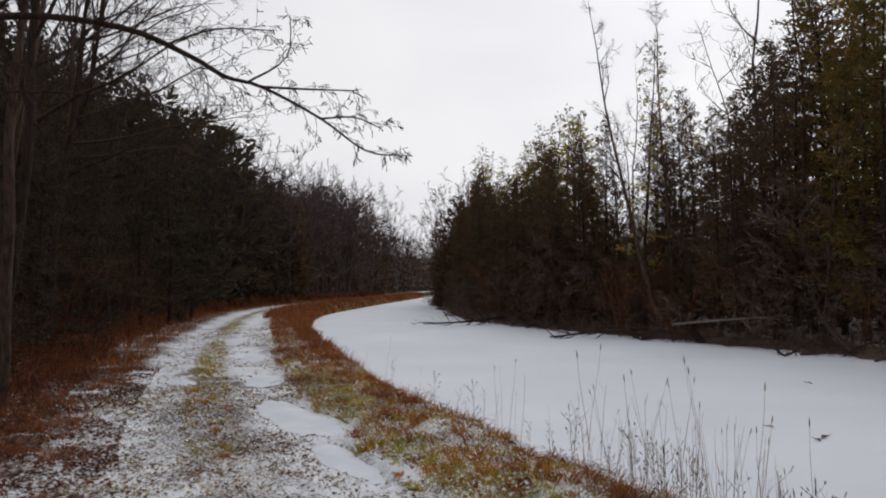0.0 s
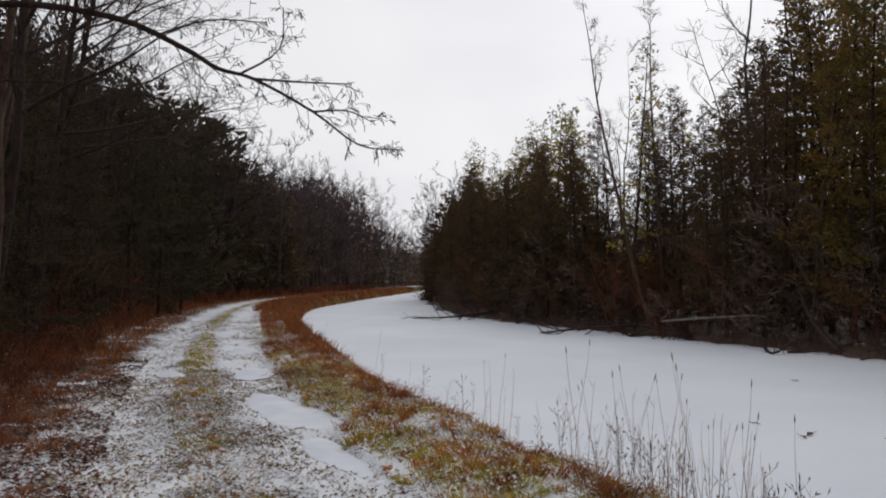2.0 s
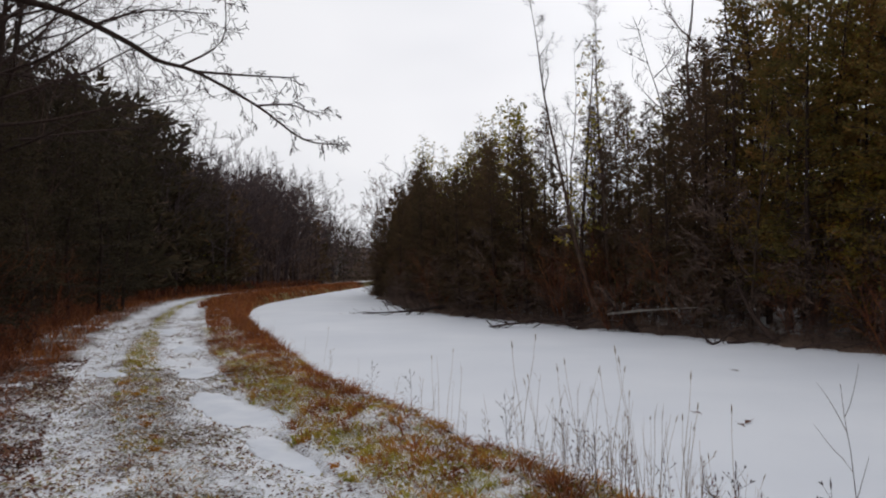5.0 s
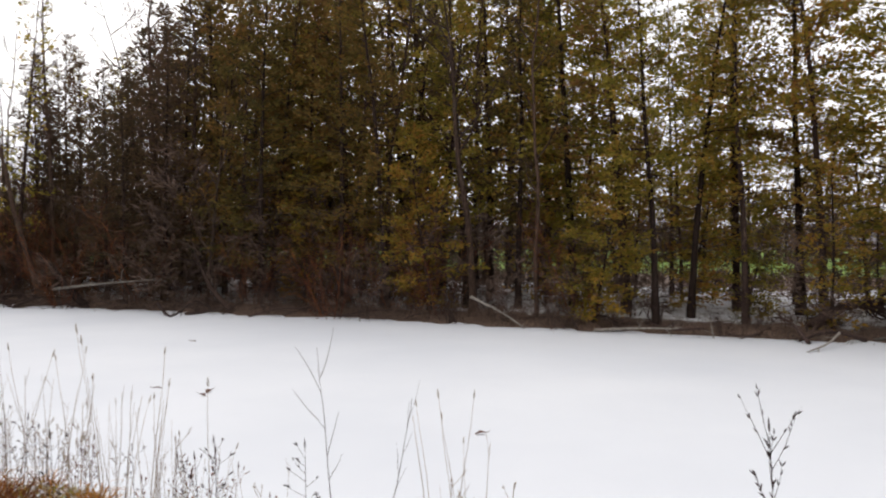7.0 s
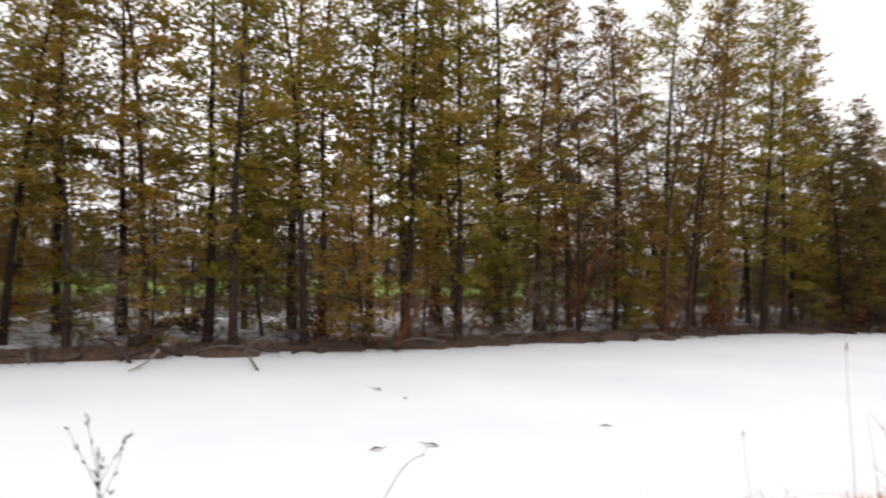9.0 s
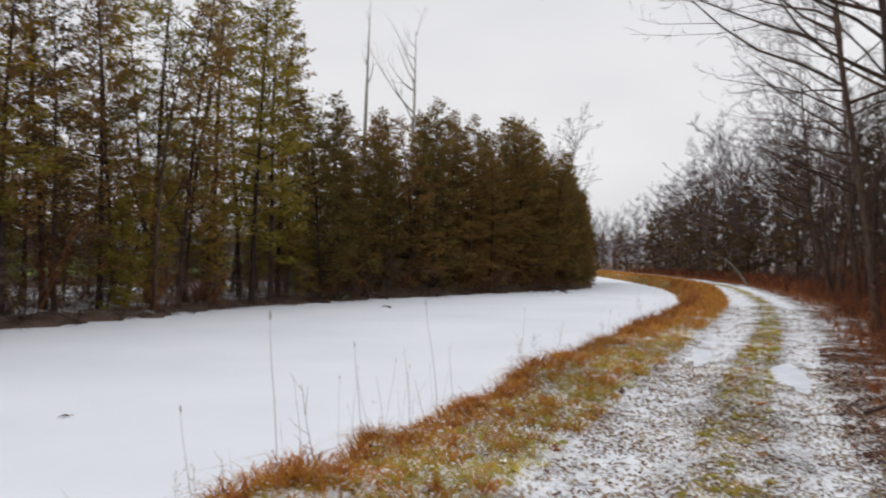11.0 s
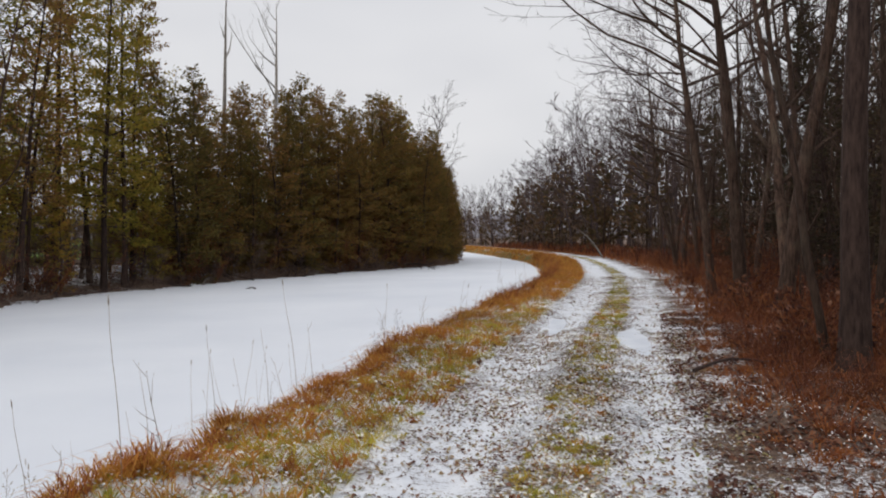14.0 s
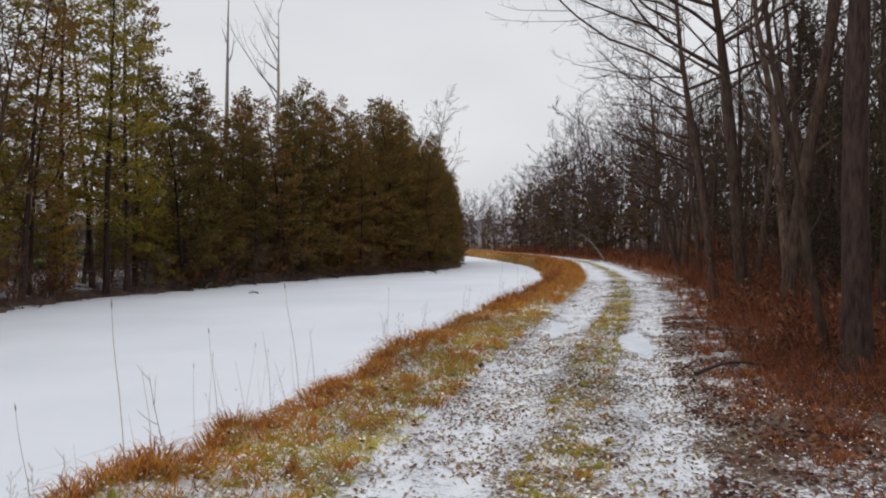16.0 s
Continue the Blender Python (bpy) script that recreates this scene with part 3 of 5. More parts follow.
rng = np.random.RandomState(11)
wood = Stand()
DENSE = [cedar(6, 8.0, 0.02, 1.8, 95, 50, size=0.16, narrow=0.27).thing("cedar_tree", "low bushy white cedar with rusty foliage")]
MID = [cedar(21, 12.5, 0.12, 1.9, 118, 88, size=0.13, narrow=0.26, pointed=0.8, dead=14, leaf=RUSTY_FOLIAGE).thing("cedar_tree", "tall brown-olive cedar with loose foliage and dead stubs"),
       cedar(22, 12.5, 0.22, 1.7, 100, 80, size=0.13, narrow=0.26, pointed=0.7, lean=0.05, dead=18, leaf=RUSTY_FOLIAGE).thing("cedar_tree", "thin brown-olive cedar bare at its foot")]
TALL = [cedar(3, 12.5, 0.12, 1.9, 120, 92, size=0.13, narrow=0.26, pointed=0.8, dead=12).thing("cedar_tree", "tall thin white cedar with loose olive foliage"),
        cedar(4, 13.0, 0.18, 1.8, 105, 86, lean=0.05, pointed=0.7, size=0.13, narrow=0.26, dead=14).thing("cedar_tree", "tall sparse olive-green white cedar with dead lower stubs"),
        cedar(5, 12.0, 0.30, 1.7, 88, 80, lean=-0.06, pointed=0.7, size=0.13, narrow=0.26, dead=20).thing("cedar_tree", "spindly white cedar with thin high foliage"),
        cedar(7, 6.0, 0.08, 1.8, 80, 90, lean=0.12, size=0.13, narrow=0.26).thing("cedar_tree", "small drooping olive-yellow cedar below taller ones")]
BACK = [cedar(8, 11.5, 0.04, 2.1, 80, 26, size=0.23),
        cedar(9, 12.5, 0.12, 1.8, 70, 24, size=0.22, lean=0.05)]
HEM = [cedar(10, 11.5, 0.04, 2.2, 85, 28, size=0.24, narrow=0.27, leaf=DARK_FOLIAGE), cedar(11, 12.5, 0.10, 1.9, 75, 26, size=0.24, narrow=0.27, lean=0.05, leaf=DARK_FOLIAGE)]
BROWN = [cedar(14, 10.5, 0.03, 2.1, 130, 84, size=0.135, narrow=0.24, leaf=BROWN_FOLIAGE).thing("cedar_tree", "dense brown-green cedar with darkened foliage"),
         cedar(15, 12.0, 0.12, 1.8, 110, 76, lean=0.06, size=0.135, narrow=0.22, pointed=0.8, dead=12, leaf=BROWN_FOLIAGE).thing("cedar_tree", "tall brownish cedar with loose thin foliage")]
RUSTY = [cedar(18, 10.5, 0.02, 2.3, 150, 66, size=0.155, narrow=0.25, pointed=0.75, leaf=RUSTY_FOLIAGE).thing("cedar_tree", "broad rusty-olive cedar with foliage down to the ice"),
         cedar(19, 10.5, 0.02, 2.0, 140, 64, size=0.155, narrow=0.25, pointed=0.9, lean=0.05, leaf=RUSTY_FOLIAGE).thing("cedar_tree", "full rust-tinged cedar with a rounded top")]
CANOPY = [cedar(16, 13.5, 0.22, 2.6, 70, 20, size=0.34, narrow=0.16, pointed=0.6, leaf=BROWN_FOLIAGE), cedar(17, 14.0, 0.26, 2.4, 64, 20, size=0.32, narrow=0.16, pointed=0.6)]
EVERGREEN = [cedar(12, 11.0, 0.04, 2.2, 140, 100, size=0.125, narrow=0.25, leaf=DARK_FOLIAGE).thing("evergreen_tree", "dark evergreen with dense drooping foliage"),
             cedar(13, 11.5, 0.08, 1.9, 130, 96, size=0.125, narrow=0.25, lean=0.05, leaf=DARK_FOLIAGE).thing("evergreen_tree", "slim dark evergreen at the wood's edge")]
RED_BUSH = shrub(39, 1.3, 12, BRUSH, 0.9).thing("shrub", "rust-red shrub still holding its leaves", "shrub")
LOW = [shrub(37, 0.9, 9, BRUSH, 0.45).thing("low_shrub", "low red-brown shrub with withered leaves", "shrub"), shrub(38, 0.65, 10, BRUSH, 0.6).thing("low_shrub", "small rusty bush among fallen leaves", "shrub")]
UNDER = [shrub(34, 3.4, 8, TWIG), shrub(35, 2.4, 9, TWIG, 0.08), shrub(36, 2.6, 8, BRUSH, 0.05)]
BARES = [bare(21, 13.0, 3.4, 0.30, 14, 5, fine=1).thing("bare_tree", "leafless grey-barked tree with many fine twigs"),
         bare(22, 11.0, 3.0, 0.25, 13, 5, lean=(0.14, 0), fine=1).thing("bare_tree", "leafless tree leaning over the undergrowth"),
         bare(23, 14.0, 3.0, 0.42, 12, 5, lift=0.9, fine=1).thing("bare_tree", "tall leafless tree with upswept limbs")]
SAPLINGS = [bare(24, 7.0, 1.7, 0.15, 10, 3, radius=0.045, fine=1).thing("sapling", "slender leafless sapling with brown twigs"),
            bare(25, 9.0, 1.2, 0.3, 9, 3, radius=0.05, lean=(0.1, 0), fine=1).thing("sapling", "thin leafless pole of a young tree")]
SHRUBS = [shrub(31, 2.2, 9, TWIG).thing("shrub", "brown leafless shrub standing on the bank", "shrub"),
          shrub(32, 1.5, 10, TWIG, 0.10).thing("shrub", "low tangled leafless shrub with a few withered leaves", "shrub"),
          shrub(33, 2.8, 8, BRUSH, 0.06).thing("shrub", "reddish-brown twiggy shrub without leaves", "shrub")]
FAR_BARE = [bare(41, 12.5, 5.2, 0.22, 13, 4, forks=3, fine=0, lift=0.3, coarse=True, twig=0.026, mat=HAZE_TINTED_TWIG), bare(42, 13.5, 5.6, 0.28, 13, 4, forks=3, fine=0, lift=0.4, coarse=True, twig=0.026, mat=HAZE_TINTED_TWIG),
            bare(44, 6.0, 3.0, 0.05, 12, 3, forks=3, fine=0, coarse=True, twig=0.03, radius=0.08, mat=HAZE_TINTED_TWIG)]
FAR_CEDAR = [cedar(43, 10.0, 0.03, 2.4, 44, 15, size=0.55, bare_limbs=False, leaf=BROWN_FOLIAGE)]
# leafless woods so far in that their twigs run together
FAR_TWIGS = [cedar(45, 11.0, 0.0, 3.2, 50, 18, size=0.6, pointed=0.5, leaf=TWIG_HAZE, narrow=0.06, bare_limbs=False), cedar(46, 8.0, 0.0, 3.0, 46, 18, size=0.55, pointed=0.4, leaf=TWIG_HAZE, narrow=0.06, bare_limbs=False)]
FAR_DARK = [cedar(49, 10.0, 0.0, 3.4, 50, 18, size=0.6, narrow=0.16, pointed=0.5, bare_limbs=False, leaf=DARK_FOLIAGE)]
NEAR_TWIGS = [cedar(47, 5.0, 0.0, 2.0, 46, 26, size=0.42, pointed=0.4, leaf=TWIG_HAZE, narrow=0.05, thick=0.5, bare_limbs=False), cedar(48, 3.6, 0.0, 1.8, 40, 26, size=0.38, pointed=0.3, leaf=TWIG_HAZE, narrow=0.05, thick=0.5, bare_limbs=False)]


def pick(kinds):
    return kinds[rng.randint(len(kinds))]


# how steeply the wood's edge on the far bank rises over the eye, by bearing: its peaks and dips
EDGE_AT = [-2, -0.5, 0.2, 1, 1.6, 3.2, 4.4, 6.1, 7.8, 9.7, 11.2, 12.2, 18.6, 19.3, 20.4, 21.6, 23.3, 25, 34, 60, 90, 102, 107, 111, 117.6, 119, 121.7, 123.4, 125, 126.8, 128.2, 129.8, 131.6, 133, 134.7, 136.4, 138.8, 140, 142, 144, 145]
EDGE_RISE = [0.03, 0.095, 0.123, 0.11, 0.158, 0.20, 0.175, 0.20, 0.235, 0.272, 0.265, 0.20, 0.24, 0.33, 0.33, 0.31, 0.38, 0.42, 0.44, 0.54, 0.56, 0.46, 0.42, 0.395, 0.368, 0.33, 0.284, 0.256, 0.19, 0.226, 0.20, 0.192, 0.226, 0.19, 0.204, 0.185, 0.206, 0.185, 0.14, 0.06, 0.03]
# behind the first rows the wood thins out and lets the sky through
BACK_AT = [12, 12.4, 18.6, 19, 33, 36, 54, 58, 120, 123]
BACK_SHARE = [0.95, 0.3, 0.3, 0.95, 0.98, 0.95, 0.95, 0.52, 0.5, 0.9]


def edge_tree(row, b, n):
    """One tree of the far bank and its full height; row counts from the water."""
    r = rng.rand()
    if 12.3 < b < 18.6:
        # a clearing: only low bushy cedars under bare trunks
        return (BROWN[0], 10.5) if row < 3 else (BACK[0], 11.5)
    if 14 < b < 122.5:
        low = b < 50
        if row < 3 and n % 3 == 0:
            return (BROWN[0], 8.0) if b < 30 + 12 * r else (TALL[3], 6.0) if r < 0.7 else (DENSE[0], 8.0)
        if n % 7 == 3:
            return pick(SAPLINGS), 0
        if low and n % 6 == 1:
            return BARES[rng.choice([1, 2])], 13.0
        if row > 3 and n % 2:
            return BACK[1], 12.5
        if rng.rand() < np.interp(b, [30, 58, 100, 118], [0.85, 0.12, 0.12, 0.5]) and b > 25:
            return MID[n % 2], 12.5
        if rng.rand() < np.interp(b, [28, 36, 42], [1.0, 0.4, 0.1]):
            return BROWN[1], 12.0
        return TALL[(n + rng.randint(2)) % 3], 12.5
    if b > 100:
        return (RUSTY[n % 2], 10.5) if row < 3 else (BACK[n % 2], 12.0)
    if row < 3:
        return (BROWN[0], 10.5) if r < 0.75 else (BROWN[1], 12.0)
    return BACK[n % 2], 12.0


for row, (away, step, loose) in enumerate(((1.0, 1.45, 1.8), (2.1, 1.3, 1.6), (3.4, 1.35, 1.7), (5.0, 1.4, 2.0), (7.0, 2.2, 3.0), (9.6, 2.8, 4.0))):
    n = 0
    at = 0.0
    for k in samples(FAR_LINE, 0.25, 78):
        x0, y0 = off_line(FAR_LINE, k, 0)
        b = math.degrees(math.atan2(x0, y0))
        at += 0.25
        if not -5 < b < 146.5 or at < (step * 1.22 if 60 < b < 119 else step if 14 < b < 122.5 else loose) or (row > 3 and 72 < b < 106):
            continue
        at = rng.uniform(-0.3, 0.3)
        n += 1
        x, y = off_line(FAR_LINE, k, away + rng.uniform(-.4, .6))
        b, d = math.degrees(math.atan2(x, y)), math.hypot(x, y)
        kind, full = edge_tree(row, b, n)
        top = 1.9 + d * np.interp(b, EDGE_AT, EDGE_RISE) * (rng.uniform(0.9, 1.05) if 56 < b < 119 else rng.uniform(0.66, 1.05) if b > 122 else rng.uniform(0.78, 1.02) if row < 2 else rng.uniform(0.7, 1.0))
        if row > 2:
            top *= np.interp(b, BACK_AT, BACK_SHARE)
        if 12.3 < b < 18.6:
            top = 1.9 + d * rng.uniform(0.03, 0.13)
        elif full in (6.0, 8.0):
            top = min(top, full * rng.uniform(0.6, 1.0))
        size = top / (10.5 if kind is BROWN[0] else full) if full else min(1.4, top / 8.0)
        if kind in BACK:
            wood.put_deep(kind, x, y, rng.uniform(0, 360), size)
        else:
            wood.put(kind, x, y, rng.uniform(0, 360), size, "trees of the far bank")
# twiggy undergrowth between them
for away, step in ((0.9, 1.5), (2.4, 1.7), (5.2, 1.7), (9.5, 1.5)):
    for k in samples(FAR_LINE, step, 62):
        x, y = off_line(FAR_LINE, k + rng.uniform(-.2, .2), away + rng.uniform(-1, 1))
        b = math.degrees(math.atan2(x, y))
        if b < -3 or b > 143 or (56 < b < 119 and rng.rand() < (0.15 if away < 3 else 0.35)):
            continue
        wood.put_deep(pick(NEAR_TWIGS), x, y, rng.uniform(0, 360), rng.uniform(0.6, 1.05) * (0.75 if b > 55 else 1.05) * (0.6 if away < 2 else 1))
for k in samples(FAR_LINE, 0.8, 55):
    x0, y0 = off_line(FAR_LINE, k, 0)
    b = math.degrees(math.atan2(x0, y0))
    if -4 < b < 143:
        for away in (0.2, 1.3):
            if rng.rand() < (0.45 if 56 < b < 119 else 0.75):
                x, y = off_line(FAR_LINE, k + rng.uniform(-.2, .2), away + rng.uniform(-.3, .9))
                wood.put(SHRUBS[rng.choice([0, 1, 1, 2])], x, y, rng.uniform(0, 360), rng.uniform(0.6, 1.15), "shrubs of the far bank")
        if b > 20 and rng.rand() < 0.2:
            x, y = off_line(FAR_LINE, k, rng.uniform(0.2, 2.2))
            wood.put(pick(LOW), x, y, rng.uniform(0, 360), rng.uniform(0.9, 1.8), "low shrubs of the far bank")


# closed canopy behind the first rows
for away, step in ((7.5, 2.4), (13.5, 2.2), (17.5, 2.2)):
    for k in samples(FAR_LINE, step, 62):
        x, y = off_line(FAR_LINE, k + rng.uniform(-.2, .2), away + rng.uniform(-1, 1))
        b = math.degrees(math.atan2(x, y))
        if (20 < b < 54 if away < 8 else 21 < b < 56):
            d = math.hypot(x, y)
            top = np.interp(b, [19, 22, 25, 32, 44, 64], [0.20, 0.24, 0.30, 0.38, 0.46, 0.46])
            wood.put_deep(CANOPY[0] if b < 28 else pick(CANOPY), x, y, rng.uniform(0, 360), min(1.45, (1.6 + top * d) / 13.8) * rng.uniform(0.85, 1.05))


def low_skyline(b, dist):
    """How high the evergreens beside the track stand."""
    return 1.6 + dist * np.interp(b, [-30, -20, -16, -13], [0.29, 0.25, 0.19, 0.16])


# the wood beside the track
for k in samples(TRACK_LINE, 1.5, 260):
    x0, y0 = off_line(TRACK_LINE, k, 0)
    d = math.hypot(x0, y0)
    for row, away in enumerate((4.8, 6.8, 9, 11.5, 14.5, 18, 22)):
        x, y = off_line(TRACK_LINE, k + rng.uniform(-.3, .3), -away + rng.uniform(-1.2, 1.2))
        b = math.degrees(math.atan2(x, y))
        seen = -34 < b < 179
        r = rng.rand()
        if not seen and (r < 0.5 or row < 1) or math.hypot(x, y) < 7:
            continue
        north = y > 0
        # where not seen, these are added trees that keep side light off the track
        if d > 52 or not seen:
            if (row < 4 if d < 120 else row < 2) and r < (0.6 if d < 120 else 0.35):
                far_kind = FAR_CEDAR[0] if rng.rand() < ((0.12 if north else 0.3) if seen else 0.8) else FAR_BARE[rng.choice([0, 1])] if rng.rand() < 0.75 else pick(FAR_TWIGS)
                size = rng.uniform(0.8, 1.15)
                if 143 < b < 157:
                    size = min(size, (1.6 + math.hypot(x, y) * np.interp(b, [144, 146.4, 149.4, 151.5, 153.6, 157], [0.05, 0.055, 0.098, 0.132, 0.165, 0.22]) * rng.uniform(0.85, 1.05)) / 12)
                wood.put_far(far_kind, x, y, rng.uniform(0, 360), size)
            if seen and north and b < -13 and row in (1, 3) and rng.rand() < 0.6:
                wood.put_far(FAR_DARK[0], x + 1, y + 1, rng.uniform(0, 360), rng.uniform(0.55, 0.85))
            continue
        if r < (0.18 if north else 0.32):
            continue
        if north:
            if row == 0:
                kind, size = (pick(SAPLINGS), rng.uniform(0.7, 1.2)) if rng.rand() < 0.75 else (pick(BARES), rng.uniform(0.6, 0.8))
                if r < 0.5:
                    continue
            elif row == 1 and d > 12:
                kind, size = (EVERGREEN[rng.randint(2)], rng.uniform(0.8, 1.1)) if rng.rand() < 0.8 else (pick(BARES), rng.uniform(0.7, 0.9))
            else:
                kind, size = (pick(HEM), rng.uniform(0.95, 1.3)) if rng.rand() < 0.95 else (pick(BARES), rng.uniform(0.8, 1.0))
        else:
            if row == 0:
                kind, size = (pick(SAPLINGS), rng.uniform(0.7, 1.3)) if rng.rand() < 0.55 else (pick(BARES), rng.uniform(0.6, 0.85))
            elif row > 2 and rng.rand() < 0.5:
                kind, size = pick(HEM), rng.uniform(0.85, 1.15)
            else:
                kind, size = (pick(BARES), rng.uniform(0.75, 1.0)) if rng.rand() < 0.6 else (pick(SAPLINGS), 1.3)
        if north and (kind in HEM or kind in EVERGREEN):
            size = min(size, low_skyline(b, math.hypot(x, y)) / 11.5 * rng.uniform(0.85, 1.05))
        if kind in HEM and math.hypot(x, y) < 24:
            kind = pick(EVERGREEN)
        if kind in HEM:
            wood.put_deep(kind, x, y, rng.uniform(0, 360), size)
        else:
            wood.put(kind, x, y, rng.uniform(0, 360), size, "trees of the wood by the track")
for k in samples(TRACK_LINE, 1.5, 48):
    for away in (3.8, 5.2, 7.5):
        x, y = off_line(TRACK_LINE, k + rng.uniform(-.2, .2), -away + rng.uniform(-.7, .7))
        b = math.degrees(math.atan2(x, y))
        if -34 < b < 179 and math.hypot(x, y) > 11 and rng.rand() < 0.6:
            wood.put(SHRUBS[rng.choice([0, 1, 1, 2])] if math.hypot(x, y) > 16 else pick(LOW), x, y, rng.uniform(0, 360), rng.uniform(0.45, 0.9), "shrubs of the wood by the track")

for k in samples(TRACK_LINE, 0.75, 26):
    for away in (2.6, 3.6, 4.8):
        x, y = off_line(TRACK_LINE, k + rng.uniform(-.1, .1), -away + rng.uniform(-.5, .5))
        b = math.degrees(math.atan2(x, y))
        if -34 < b < 179 and math.hypot(x, y) > 9.5 and rng.rand() < (0.25 if away < 3 else 0.5):
            wood.put(pick(LOW), x, y, rng.uniform(0, 360), rng.uniform(0.6, 1.2), "low shrubs along the track")
wood.put(RED_BUSH, *polar(84.5, 22.6), 0, 1.0)

# woods far up and down the canal, and the treeline beyond the field
for k in samples(FAR_LINE, 2.6, 190):
    x0, y0 = off_line(FAR_LINE, k, 0)
    if math.hypot(x0, y0) < 62:
        continue
    for away in (1.5, 5, 10):
        x, y = off_line(FAR_LINE, k, away + rng.uniform(-1, 1))
        if rng.rand() < 0.75:
            size, b = rng.uniform(0.8, 1.1), math.degrees(math.atan2(x, y))
            if b > 130:
                size = min(size, (1.6 + math.hypot(x, y) * 0.05) / 11)
            wood.put_far(FAR_CEDAR[0] if rng.rand() < 0.4 else pick(FAR_BARE) if rng.rand() < 0.5 else pick(FAR_TWIGS), x, y, rng.uniform(0, 360), size)
for b in np.arange(-4, 146, 1.0):
    for dist in (92, 102, 112):
        x, y = polar(b + rng.uniform(-.5, .5), dist + rng.uniform(-5, 5))
        if side_of(FAR_LINE, [x], [y])[0] > 25:
            wood.put_far(FAR_CEDAR[0] if rng.rand() < 0.2 else pick(FAR_TWIGS) if rng.rand() < 0.75 else FAR_BARE[rng.randint(2)], x, y, rng.uniform(0, 360), rng.uniform(0.8, 1.1))

# tall leafless woods where the canal bends out of sight
for _ in range(130):
    b, d = rng.uniform(-14.5, -3.6), rng.uniform(88, 150)
    x, y = polar(b, d)
    if side_of(TRACK_LINE, [x], [y])[0] < -3.5:
        tall = 1.6 + d * np.interp(b, [-14, -10.7, -7.2, -5.4, -4.4, -3.6], [0.14, 0.133, 0.132, 0.115, 0.08, 0.06]) * rng.uniform(0.8, 1.0)
        kind, full = (FAR_BARE[rng.randint(2)], 13.0) if rng.rand() < 0.7 else (FAR_TWIGS[0], 11.0)
        wood.put_far(kind, x, y, rng.uniform(0, 360), tall / full)
for b in np.arange(-10, -1.4, 0.3):
    d = rng.uniform(150, 190)
    wood.put_far(FAR_DARK[0] if rng.rand() < 0.5 else FAR_TWIGS[1], *polar(b, d), rng.uniform(0, 360), (1.6 + d * (0.055 if b < -3 else 0.035) * rng.uniform(0.8, 1.1)) / 9.0)
# slim half-bare trees standing in the clearing of the far bank
for b, away, rise in ((12.9, 4.0, 0.24), (13.7, 7.5, 0.27), (14.4, 5.0, 0.20), (16.2, 6.5, 0.29), (16.8, 3.0, 0.19), (18.3, 5.0, 0.33), (18.9, 3.4, 0.31),
                       (12.5, 3.0, 0.30), (13.3, 2.6, 0.20), (14.9, 8.0, 0.27), (16.5, 4.0, 0.30), (17.2, 2.4, 0.24), (17.7, 6.0, 0.28)):
    d = 32.5 - 0.28 * (b - 12) + away
    x, y = polar(b, d)
    kind, full = (BROWN[1], 12.0) if b > 16 or away < 4 else (BARES[2], 14.0) if int(b * 10) % 2 else (SAPLINGS[1], 9.0)
    wood.put(kind, x, y, rng.uniform(0, 360), (1.9 + d * rise) / full, "trees of the far bank")
